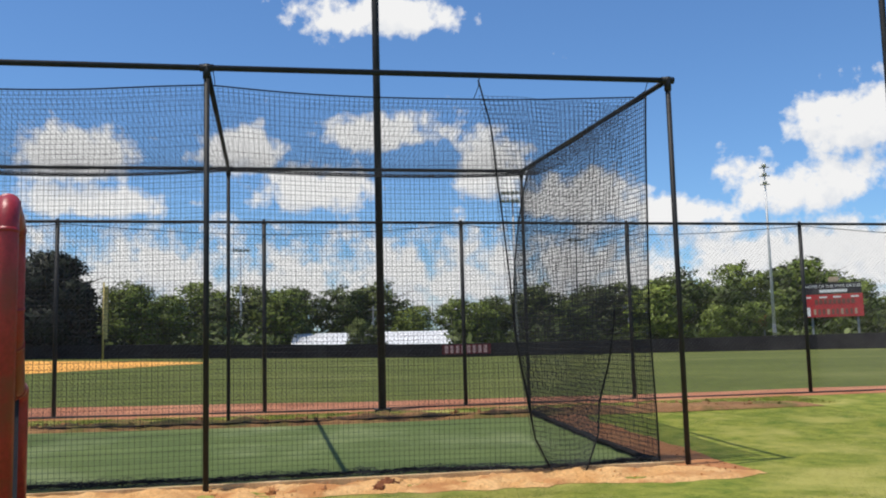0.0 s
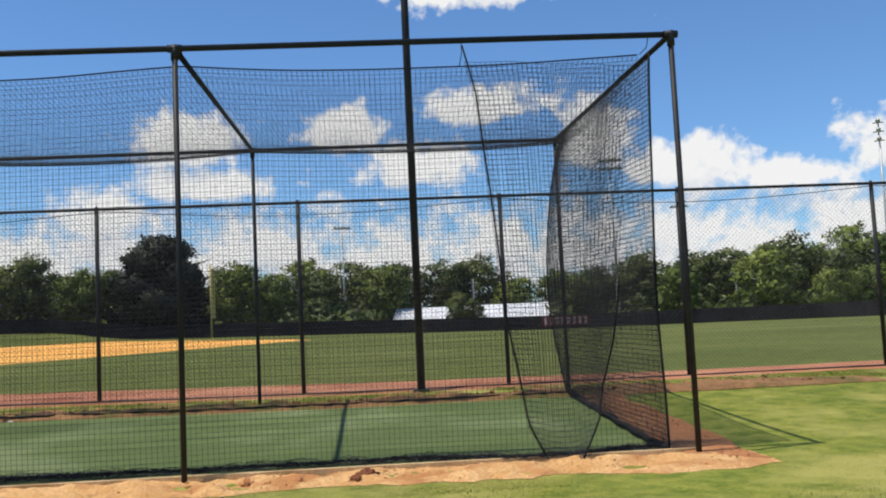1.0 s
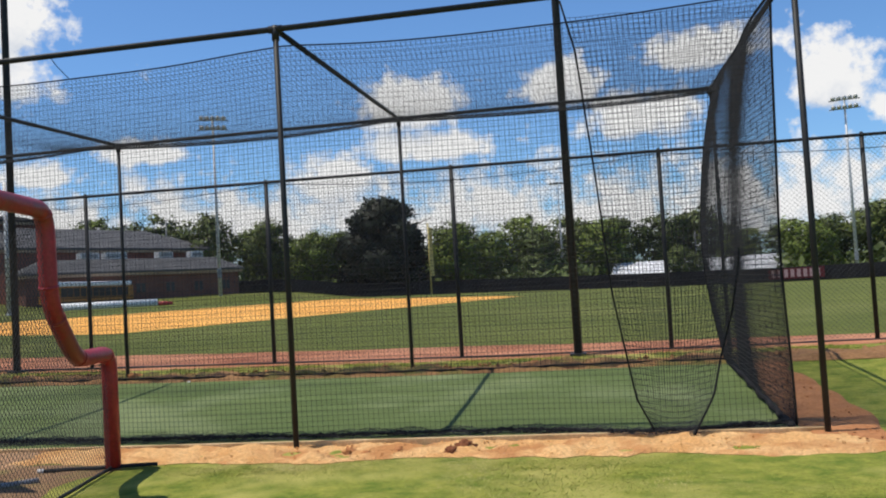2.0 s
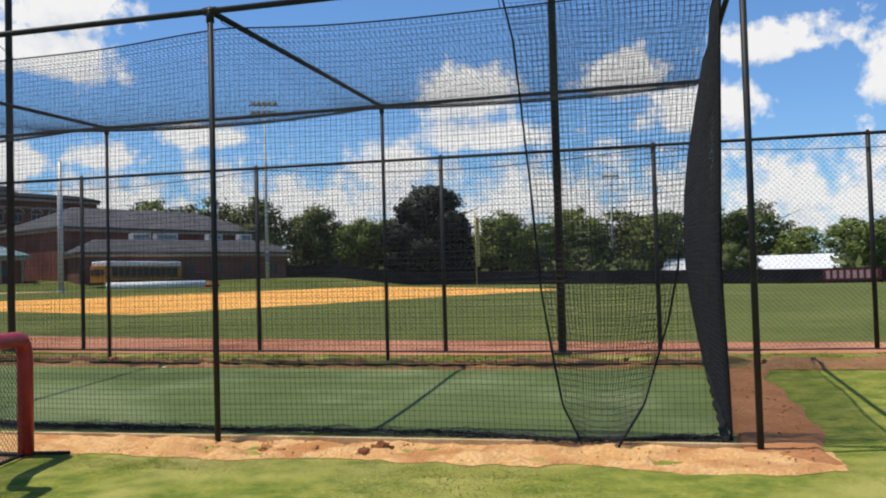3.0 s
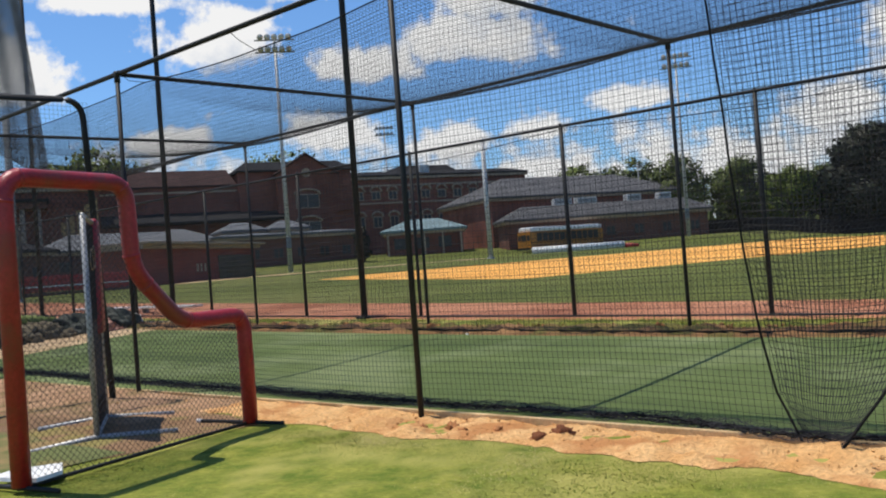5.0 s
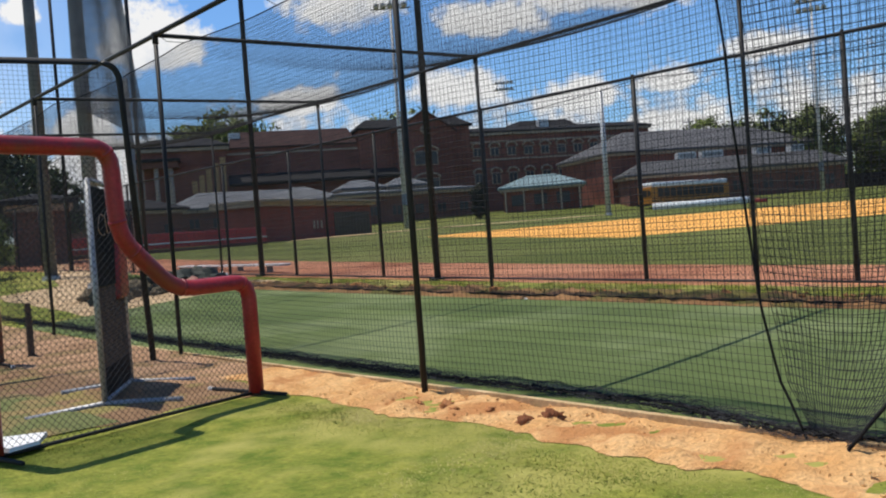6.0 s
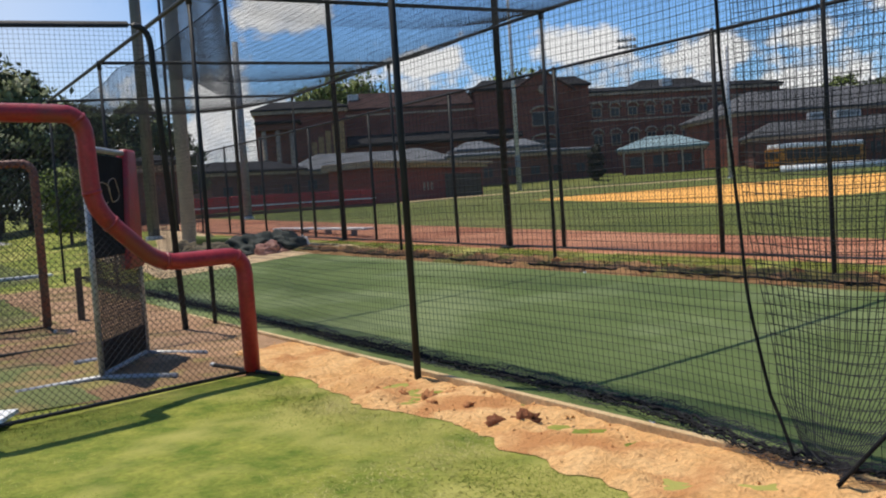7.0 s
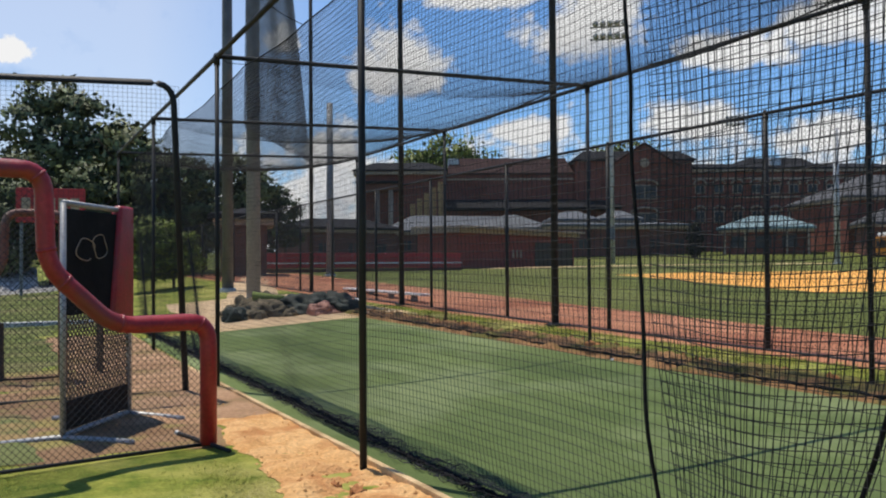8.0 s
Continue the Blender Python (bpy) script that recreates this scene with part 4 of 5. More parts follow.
bm = hip(9.6, 9, 12.6, 13.8, (0.9, 1.6), 0.3)
bmesh.ops.translate(bm, verts=bm.verts, vec=(55.2, 3.0, 0))
part("roof_crown", bm, SLATE, school)
for x in (12.6, 58.0):
    part("roof_vent", box(x, x + 1.5, 1.2, 2.6, 12.0, 13.5, 0.05), PALE, school, "pale grey roof vent")
for z in (7.7, 10.3):
    part("string_course", box(46.4, SW + 0.1, -0.12, 0.02, z, z + 0.24), CREAM, school, "cream stone band")
for k in range(11):
    x = 47.6 + k * (SW - 49.0) / 10
    window(school, x, 8.3, 1.4, 1.3, True)
    window(school, x, 4.2, 1.4, 1.7, True)
for x in (1.2, 3.0, 4.8):
    part("column", pipe((x, -4.2, -1), (x, -4.2, 8.7), 0.34, 0.30, 14), CREAM, school, "cream portico column", True)
part("portico_beam", box(0.4, 5.8, -4.7, -1.6, 8.7, 9.5, 0.05), BRICKD, school)
part("portico_roof", box(0.1, 6.1, -5.0, -1.5, 9.5, 9.9, 0.1), SLATE, school)
for k in range(5):
    part("tall_pane", box(7.3 + 0.95 * k, 8.0 + 0.95 * k, -1.75, -1.6, 5.4, 7.0 + 0.75 * k), TAN, school, "tan window panel")


def low_block(az0, r0, az1, r1, wall_h, roof_h, depth, wallmat, roofmat, inset, label, ex=5.05, ey=-5.27, panes=0):
    ob, w = house("brick_building", az0, r0, az1, r1, depth, label, "building", ex, ey)
    part("wall", box(0, w, 0, depth, -1, wall_h), wallmat, ob)
    part("fascia", box(-0.35, w + 0.35, -0.4, depth + 0.35, wall_h - 0.05, wall_h + 0.25), CREAM, ob, "pale fascia")
    if roof_h:
        part("roof", hip(w, depth, wall_h + 0.5, wall_h + roof_h, inset, 0.6), roofmat, ob)
    for k in range(panes):
        window(ob, (k + 0.5) * w / panes, 1.0, min(1.3, 0.5 * w / panes), 1.3, trim=BRICKD)
    return ob, w


low_block(-38.37, 112, -26.6, 127, 6.0, 3.5, 16, BRICK, GREYROOF, (5.5, 7.5), "large brick gymnasium with a grey hipped roof")
wing, ww = low_block(-37.4, 107, -25.15, 116, 3.2, 2.0, 5, BRICKD, GREYROOF, (2.4, 1.5), "low dark brick wing with a grey roof", panes=7)
conc, cw = low_block(-45.2, 110, -40.3, 110, 2.7, 1.9, 6, BRICK, METALROOF, (3.0, 2.6), "small brick concession stand with a pale green metal roof")
# hatches are dark panels on a solid wall, standing for interior shade
for k in range(3):
    part("serving_hatch", box(1.0 + 2.7 * k, 2.6 + 2.7 * k, -0.08, 0.05, 0.9, 2.2), PANE, conc, "dark panel for the shaded inside of a hatch")
for k in range(5):
    part("porch_post", box(0.2 + 2.22 * k, 0.4 + 2.22 * k, -0.5, -0.3, -1, 2.65), CREAM, conc, "pale porch post")
low_block(-66.8, 103, -57.2, 109, 2.9, 2.4, 8, BRICKD, PALEROOF, (3.2, 3.4), "long low brick wing with a pale metal roof", 5.54, -2.14, 7)
low_block(-61.6, 104, -57.0, 105.5, 3.1, 2.1, 5, BRICKD, PALEROOF, (3.6, 2.2), "low brick wing with a steep pale roof", 5.54, -2.14, 3)
low_block(-57.2, 104, -48.4, 109, 3.4, 0.8, 9, BRICKD, PALEROOF, (1.2, 2.0), "long brown brick wing with a pale flat roof", 5.54, -2.14, 6)
for az0, az1 in ((-56.6, -54.3), (-53.6, -51.6)):
    low_block(az0, 107.5, az1, 108.5, 3.9, 1.5, 5, BRICKD, PALEROOF, (1.4, 1.8), "low rooftop block with a pale fluted roof", 5.54, -2.14)
dug, dw = low_block(-62.4, 62, -55.2, 76, 2.65, 0, 3.5, surface("dugout_brick", (0.24, 0.062, 0.050), (0.31, 0.095, 0.075), 0.9, 0, 0.5, 7.0, 0.3), SLATE, (1, 1), "brick dugout with a flat roof beside the field", 5.5, -2.64)
part("roof_slab", box(-0.4, dw + 0.4, -0.9, 3.8, 2.88, 3.06, 0.02), CREAM, dug)
# no hole is cut: a dark panel stands for the shade inside
part("opening", box(dw * 0.62, dw - 0.3, -0.05, 0.0, 0.1, 2.1), PANE, dug, "dark panel for the shaded inside of the dugout")
for k in range(3):
    part("wall_mark", box(dw * 0.42 + 0.55 * k, dw * 0.42 + 0.25 + 0.55 * k, -0.06, -0.02, 0.9, 1.5), CREAM, dug, "pale worn wall marking")
low_block(-72.0, 95, -66.5, 100, 3.4, 1.6, 8, BRICKD, SLATE, (2, 3), "dark low brick house behind the dugout", 5.5, -2.64, 3)
low_block(-77.0, 46, -74.2, 46, 2.7, 0.9, 4, BRICKD, SLATE, (1, 1.6), "small dark brick shed beside the path", 5.5, -2.64)

pad, pw = house("padded_wall", -74.5, 52, -62.2, 58, 1, "low red padded wall along the field edge", "padded wall", 5.5, -2.64)
for k in range(12):
    part("pad", box(k * pw / 12 + 0.02, (k + 1) * pw / 12 - 0.02, -0.1, 0.1, 0.35, 1.25, 0.04), BOARDRED, pad)
part("base", box(0, pw, -0.08, 0.12, -0.3, 0.33), BRICKD, pad, "dark base")
part("cap_rail", box(0, pw, -0.14, 0.14, 0.62, 0.70), WHITE, pad, "white rail")

# white-roofed building and grey house behind the outfield
shed, shw = house("white_roofed_building", 0.5, 160, 10.3, 160, 10, "long low building with a bright white metal roof", "building", 0.68, -7.97)
part("wall", box(0, shw, 0, 10, -0.5, 2.2), PALE, shed)
bm = bmesh.new()
vs = [bm.verts.new(p) for p in ((-0.5, -0.8, 2.1), (shw + 0.5, -0.8, 2.1), (shw + 0.2, 5, 4.7), (-0.2, 5, 4.7), (-0.5, 10.8, 2.1), (shw + 0.5, 10.8, 2.1))]
for q in ((0, 1, 2, 3), (3, 2, 5, 4), (0, 3, 4), (1, 5, 2), (0, 4, 5, 1)):
    bm.faces.new([vs[i] for i in q])
part("roof", bm, WHITE, shed)
gh, gw = low_block(-2.2, 168, 0.2, 168, 3.2, 2.8, 7, PALE, GREYROOF, (2.2, 3), "grey house half hidden behind trees", 0.68, -7.97, 2)

patch("far_path", lambda u, v: tuple(Vector(bearing(-61.0 + 21.0 * u, 60 + 30 * u + 1.3 * v, 5.5, -2.64))), 40, 3, 0.06, SAND, "pale strip of path along the far grass edge", "path")
for f_, w in ((0.30, 2.2), (0.42, 2.6), (0.66, 1.8), (0.82, 1.6)):
    ru = thing("rooftop_unit", wing.matrix_basis @ Vector((f_ * ww, 2.5, 5.19)), "pale rooftop ventilation unit on the low wing", "rooftop unit", "rooftop units", "", math.degrees(wing.matrix_basis.to_euler().z))
    part("casing", box(-w / 2, w / 2, -0.7, 0.7, 0.0, 0.8, 0.05), PALE, ru)
    part("grille", box(-w / 2 + 0.2, w / 2 - 0.2, -0.74, -0.68, 0.2, 0.6), GREYPOLE, ru)

# school bus
BUSPANE = surface("tinted_bus_glass", (0.02, 0.018, 0.016), (0.035, 0.03, 0.026), 0.6, 0, 1.0, 8.0, 0)
bus, bw = house("school_bus", -36.04, 101, -31.5, 108, 2.4, "yellow school bus with a white roof, parked", "bus")
part("body", box(0, bw, 0, 2.4, 0.55, 2.55, 0.08), BUSYEL, bus)
part("roof", box(0.15, bw - 0.1, 0.02, 2.38, 2.48, 3.02, 0.20), WHITE, bus, "white roof")
for k in range(11):
    part("window", box(0.9 + k * (bw - 1.6) / 11, 0.9 + (k + 0.9) * (bw - 1.6) / 11, -0.03, 0.02, 1.40, 2.36, 0.01), BUSPANE, bus)
for z in (0.66, 0.86, 1.22):
    part("rub_rail", box(0.1, bw - 0.1, -0.04, 0.0, z, z + 0.09), RUBBER, bus)
part("rear_door", box(-0.04, 0.0, 0.75, 1.65, 1.5, 2.2, 0.01), PANE, bus, "dark rear door window")
for y in (0.15, 1.80):
    part("rear_window", box(-0.04, 0.0, y, y + 0.45, 1.55, 2.15, 0.01), PANE, bus)
part("bumper", box(-0.2, 0.0, 0.1, 2.3, 0.5, 0.75, 0.03), RUBBER, bus)
for x in (2.2, bw - 2.0):
    w_ = part("wheel", pipe((x, -0.05, 0.48), (x, 0.25, 0.48), 0.48, None, 20), RUBBER, bus, "", True)
    part("rim", pipe((x, -0.08, 0.48), (x, 0.0, 0.48), 0.24, None, 14), GREYPOLE, w_)
tarp, tw = house("field_tarp_roll", -35.8, 100, -29.1, 102, 1, "long white field tarp rolled on the grass", "tarp", 4.73, -5.76)
part("roll", pipe((0.2, 0, 0.42), (tw - 1.6, 0, 0.42), 0.42, 0.40, 20), WHITE, tarp, "", True)
part("end_bundle", pipe((tw - 1.6, 0, 0.30), (tw, 0, 0.25), 0.28, 0.2, 14), BOARDRED, tarp, "red end bundle", True)


# ---- trees ----
def crown_mesh(name, rad, z0, z1, clumps, per, leaf, mat, seed, shape="round"):
    """Leaves in clumps over an uneven crown between z0 and z1."""
    rng = np.random.default_rng(seed)
    V, F = [], []
    c = []
    lobes = []
    for k in range(9):
        t = (k + 0.5) / 9
        if shape == "cone":
            ring = min(1.25, 1.45 * (1 - t) ** 0.62)
        elif shape == "egg":
            ring = math.sin(math.pi * min(0.97, 0.22 + 0.76 * t)) ** 0.6
        else:
            ring = math.sqrt(max(0.05, 1 - (2 * t - 0.95) ** 2))
        a = 2.4 * k + rng.uniform(-0.5, 0.5)
        q = rad * ring * (0.5 if shape == "egg" else 0.60) * rng.uniform(0.75, 1.1)
        lobes.append((q * math.cos(a), q * math.sin(a), z0 + (z1 - z0) * (0.12 + 0.76 * t)))
    for k in range(clumps):
        L = lobes[k % 9]
        d = rng.normal(0, 1, 3)
        d *= rad * 0.46 * (0.75 + 0.25 * rng.random()) / (np.linalg.norm(d) + 1e-9)
        c.append((L[0] + d[0], L[1] + d[1], L[2] + d[2] * 0.8))
    hub = np.array([lobes[k % 9] for k in range(clumps)])
    c = np.array(c)
    size = rad * 0.11
    P = np.repeat(c, per, axis=0) + rng.normal(0, 1, (clumps * per, 3)) * np.array((size, size, size * 0.62))
    n = len(P)
    u = rng.normal(0, 1, (n, 3))
    u /= np.linalg.norm(u, axis=1)[:, None]
    w = np.cross(u, rng.normal(0, 1, (n, 3)))
    w /= np.linalg.norm(w, axis=1)[:, None]
    s_ = leaf * (0.6 + 0.8 * rng.random((n, 1)))
    mid = np.array((0.0, 0.0, z0 + 0.4 * (z1 - z0)))
    away = (P - np.repeat(hub, per, axis=0)) / (rad * 0.46) + 0.5 * (P - mid) / rad + 0.25 * (P - np.repeat(c, per, axis=0)) / size
    away /= np.linalg.norm(away, axis=1)[:, None] + 1e-9
    flip = np.sum(np.cross(u, w) * away, axis=1) < 0
    w[flip] *= -1
    quad = np.stack([P - u * s_, P - w * s_ * 0.55, P + u * s_, P + w * s_ * 0.55], 1).reshape(-1, 3)
    idx = np.arange(n)[:, None] * 4 + np.arange(4)
    me = mesh_of(name, quad.tolist(), idx.tolist(), mat, True)
    me.normals_split_custom_set_from_vertices(np.repeat(away, 4, axis=0).tolist())
    return me


def trunk_mesh(name, hgt, r, seed, limbs=6, spread=0.5):
    rng = np.random.default_rng(seed)
    bm = bmesh.new()
    add_pipe(bm, (0, 0, -0.4), (0, 0, hgt * 0.55), r, r * 0.6, 10)
    add_pipe(bm, (0, 0, hgt * 0.55), (0.2, 0.1, hgt * 0.92), r * 0.6, r * 0.15, 8)
    for k in range(limbs):
        a = rng.random() * 6.28
        z = hgt * (0.3 + 0.45 * rng.random())
        L = hgt * spread * (0.5 + 0.5 * rng.random())
        add_pipe(bm, (0, 0, z), (L * math.cos(a), L * math.sin(a), z + 0.5 * L), r * 0.35, r * 0.08, 6)
    me = bpy.data.meshes.new(name)
    bm.to_mesh(me)
    bm.free()
    me.materials.append(BARK)
    return me


def tree(x, y, trunk, crown, scale, turn, label, group="", wide=1.0):
    t = thing("tree", (x, y, h(x, y)), label, "tree", group, "", turn)
    t.scale = (scale * wide, scale * wide, scale)
    for nm, me in (("trunk", trunk), ("crown", crown)):
        o = new(nm, me)
        o.parent = t
    return t


KINDS = []
for k in range(6):
    mat = LEAF_A if k % 3 else LEAF_B
    KINDS.append((trunk_mesh("trunk", 10, 0.28, k), crown_mesh("crown", 4.6, 1.4, 11.0, 216, 34, 0.22, mat, 11 + k, "round" if k % 2 else "egg"), "light green" if k % 3 == 0 else "dark green"))
rng = random.Random(5)
for row, (r0, step_az, sc) in enumerate(((140, 5.2, 0.66), (160, 4.0, 0.98), (190, 2.3, 1.20))):
    az = -37.0 + 0.7 * row
    while az < 62:
        k = rng.choice((0, 3, 0, 3, 1, 2, 4, 5) if az > 18 or az < -18 else (0, 1, 2, 4, 5))
        r = r0 + rng.uniform(-7, 7)
        size = sc * rng.uniform(0.60, 1.22) * (1.12 if az > 22 else 1.0)
        x, y = bearing(az, r)
        blocked = (row == 0 and -4.5 < az < 8.5 and rng.random() < 0.8) or (row < 2 and az < -25.5) or (row == 1 and -1.0 < az < 9.3)
        if not blocked:
            tree(x, y, KINDS[k][0], KINDS[k][1], size, rng.uniform(0, 360), f"leafy {KINDS[k][2]} tree in the woods behind the field", "woods behind the field", rng.uniform(1.1, 1.45))
        az += step_az * rng.uniform(0.6, 1.4)

# undergrowth along the foot of the woods
rg = np.random.default_rng(8)
n = 26000
az_, r_ = rg.uniform(-38, 64, n), rg.uniform(130, 195, n)
px, py = 4.6 + r_ * np.sin(np.radians(az_)), -5 + r_ * np.cos(np.radians(az_))
keep = ~((az_ > -2) & (az_ < 8.8) & (r_ < 161))
px, py = px[keep], py[keep]
n = len(px)
pz = height(px, py) + rg.random(n) ** 1.2 * (3.4 + 1.4 * np.sin(px * 0.21) * np.sin(py * 0.17))
u, w = rg.normal(0, 0.42, (n, 3)), rg.normal(0, 0.42, (n, 3))
P = np.stack([px, py, pz], 1)
quad = np.stack([P - u, P - w * 0.6, P + u, P + w * 0.6], 1).reshape(-1, 3)
tagged(obj("undergrowth", quad.tolist(), (np.arange(n)[:, None] * 4 + np.arange(4)).tolist(), LEAF_A), "dense green undergrowth at the foot of the woods", "undergrowth", "", "stuff")

# big dark evergreen, a light tree beside the foul pole
x, y = bearing(-15.25, 124, 3.75, -6.88)
tree(x, y, trunk_mesh("trunk", 11, 0.4, 21), crown_mesh("crown", 4.2, -0.4, 11.6, 1100, 46, 0.22, LEAF_C, 31, "cone"), 1.17, 0, "large dense dark evergreen tree near the foul pole", "", 1.20)
for az, r, sc, k in ((-11.0, 124, 0.86, 0), (-9.2, 130, 0.80, 3), (-20.2, 126, 0.78, 3), (-23.0, 132, 0.95, 1), (-26.6, 128, 1.0, 2), (-18.6, 140, 0.8, 0), (2.9, 128, 0.50, 1), (3.9, 130, 0.42, 2), (27.5, 124, 0.6, 3), (25.6, 122, 0.55, 0)):
    x, y = bearing(az, r)
    tree(x, y, KINDS[k][0], KINDS[k][1], sc, 40 * k, f"leafy {KINDS[k][2]} tree at the edge of the field", "trees at the field edge")

# pines and dark trees past the practice screens
PINE = (trunk_mesh("trunk", 13, 0.32, 41, 9, 0.3), crown_mesh("crown", 3.4, 4.6, 13.2, 120, 60, 0.19, LEAF_P, 43, "round"))
DARK = (trunk_mesh("trunk", 8, 0.26, 51), crown_mesh("crown", 3.5, 1.2, 8.8, 150, 46, 0.20, LEAF_D, 53, "egg"))
for az, r, sc in ((-86.2, 56, 0.90), (-88.2, 60, 0.66), (-84.2, 58, 0.62), (-95.0, 60, 0.8)):
    x, y = bearing(az, r, 5.5, -2.5)
    tree(x, y, PINE[0], PINE[1], sc, az * 30, "tall dark pine with an open crown", "trees past the screens", 1.1)
for az, r, sc in ((-82.6, 54, 0.98), (-80.2, 50, 0.72), (-79.0, 56, 0.78), (-84.5, 50, 0.7), (-76.2, 74, 0.98), (-74.2, 76, 0.74), (-86.8, 52, 0.62), (-89.0, 50, 0.62), (-92.0, 52, 0.7), (-78.2, 62, 0.6)):
    x, y = bearing(az, r, 5.5, -2.5)
    tree(x, y, DARK[0], DARK[1], sc, az * 20, "dark leafy tree past the practice screens", "trees past the screens")
for az, r, sc in ((-63.9, 165, 1.98), (-62.4, 170, 1.85), (-65.2, 168, 1.72), (-52.2, 168, 1.82)):
    x, y = bearing(az, r, 5.5, -2.5)
    tree(x, y, KINDS[3][0], KINDS[3][1], sc, az * 20, "light green tree rising behind the school roof", "trees behind the school")
DARK_SHRUB = crown_mesh("crown", 3.5, -0.2, 8.0, 160, 40, 0.30, LEAF_C, 57, "egg")
for az, r, sc in ((-81.0, 34, 0.24), (-79.8, 35, 0.2)):
    x, y = bearing(az, r, 5.5, -2.5)
    tree(x, y, DARK[0], KINDS[0][1], sc, az * 20, "low rounded yellowish green shrub", "shrubs", 1.2)

for az, r, sc in ((-48.0, 103, 0.50),):
    x, y = bearing(az, r, 5.5, -2.5)
    tree(x, y, DARK[0], DARK_SHRUB, sc, az * 20, "tall dark green shrub in front of the school wing", "", 0.62)

# lawn past the screens, its colour darkened to stand for tree shade
patch("shade_dulled_grass", lambda u, v: (-52 + 46.6 * u + 0.3 * wobble(v * 30, 1.0, 4), -42 + (42.0 - 1.2 * (u > 0.8)) * v), 80, 60, 0.012, surface("shade_dulled_grass", (0.085, 0.105, 0.026), (0.145, 0.16, 0.045), 0.95, 0, 0.5, 14.0, 0.8, (0.19, 0.17, 0.075), 0.3), "grass darkened for tree shade past the practice screens", "grass")

# red sign, kerb, posts and path past the screens
sg = upright("red_sign", -86.6, 40, "red sign board with pale lettering bars on posts", "sign", 5.5, -2.6)
part("board", box(-1.3, 1.3, -0.05, 0.05, 2.9, 4.3, 0.02), BOARDRED, sg)
for k in range(5):
    part("letter_bar", box(-1.1 + 0.46 * k, -0.76 + 0.46 * k, -0.09, -0.055, 3.3, 3.9), CREAM, sg, "pale bar")
for x in (-1.1, 1.1):
    part("post", box(x - 0.06, x + 0.06, 0.06, 0.18, -0.2, 4.2), GREYPOLE, sg)
GRAVEL = surface("pale_gravel", (0.40, 0.38, 0.35), (0.54, 0.51, 0.47), 0.95, 0, 0.6, 9.0, 0.5)


def sloped_bank():
    bm = box(-42.0, -40.0, -24, -0.4, -0.3, 1.35)
    for w in bm.verts:
        if w.co.z > 0:
            w.co.x -= 5.0
    return bm


gravel_bank = part("gravel_bank", sloped_bank(), GRAVEL, None)
tagged(gravel_bank, "pale gravel bank rising beyond the lawn", "gravel bank", "", "structure")
gravel_bank.location.z = h(-41, -4)
kerb = part("kerb", box(-16.2, -15.9, -14, 0.2, 0.0, 0.16, 0.02), PALE, None)
tagged(kerb, "pale concrete kerb beside the lawn", "kerb", "", "structure")
kerb.location.z = h(-16, -4)
for x, y in ((-6.4, -2.12), (-6.5, -1.0), (-6.4, -3.3), (-6.5, -4.4)):
    sp = thing("short_post", (x, y, h(x, y)), "short dark wooden post in the grass", "post", "short posts")
    part("shaft", pipe((0, 0, -0.1), (0, 0, 0.68), 0.045, 0.04, 10), BARK, sp)
patch("drive", lambda u, v: (-46 + 9 * v, -40 + 42 * u), 20, 6, 0.03, surface("pale_asphalt", (0.24, 0.23, 0.22), (0.33, 0.32, 0.30), 0.9, 0, 0.5, 9.0, 0.3), "pale grey drive beyond the lawn", "drive")


# ---- grass blades on the near lawn ----
def blades(n, x0, x1, y0, y1, keep, tall, seed, name, mat, label, lie=0.38):
    rg = np.random.default_rng(seed)
    x, y = rg.uniform(x0, x1, n), rg.uniform(y0, y1, n)
    ok = keep(x, y)
    x, y = x[ok], y[ok]
    m = len(x)
    z = height(x, y)
    a = rg.uniform(0, 2 * np.pi, m)
    hg = tall * lie * (0.35 + 0.85 * rg.random(m))
    wd = 0.0025 + 0.004 * rg.random(m)
    run = tall * (1.6 + 2.4 * rg.random(m))
    lean = np.stack([-np.sin(a) * run, np.cos(a) * run], 1)
    P0 = np.stack([x - wd * np.cos(a), y - wd * np.sin(a), z - 0.01], 1)
    P1 = np.stack([x + wd * np.cos(a), y + wd * np.sin(a), z - 0.01], 1)
    P2 = np.stack([x + lean[:, 0], y + lean[:, 1], z + hg], 1)
    V = np.stack([P0, P1, P2], 1).reshape(-1, 3)
    ob = obj(name, V.tolist(), (np.arange(m)[:, None] * 3 + np.arange(3)).tolist(), mat)
    ob.data.normals_split_custom_set_from_vertices([(0.0, 0.0, 1.0)] * (3 * m))
    return tagged(ob, label, "grass", "", "stuff")


def lawn_edge(x):
    return -0.50 + 0.10 * np.sin(2.1 * x) + 0.06 * np.sin(5.3 * x + 1) - 0.18 * np.exp(-((x - 3.9) / 0.8) ** 2)


def lawn(x, y):
    edge = lawn_edge(x)
    return ((y < edge) & (x > -1.25)) | ((x > 4.75 + 0.12 * np.sin(3 * y)) & (y < 6.0))


blades(34000, -1.3, 4.8, -1.0, -0.22, lambda x, y: (y < lawn_edge(x) + 0.07 * np.sin(19 * x) * np.sin(7.3 * x + 2) + 0.05 * np.sin(43 * x + 5 * np.sin(3 * x)) + 0.03) & (x > -1.2), 0.014, 8, "edge_tufts", BLADES, "grass tufts spilling over the soil edge")
blades(360000, -1.3, 8.5, -4.6, 6.4, lawn, 0.013, 3, "lawn_blades", BLADES, "short green and yellowish lawn blades", 0.5)
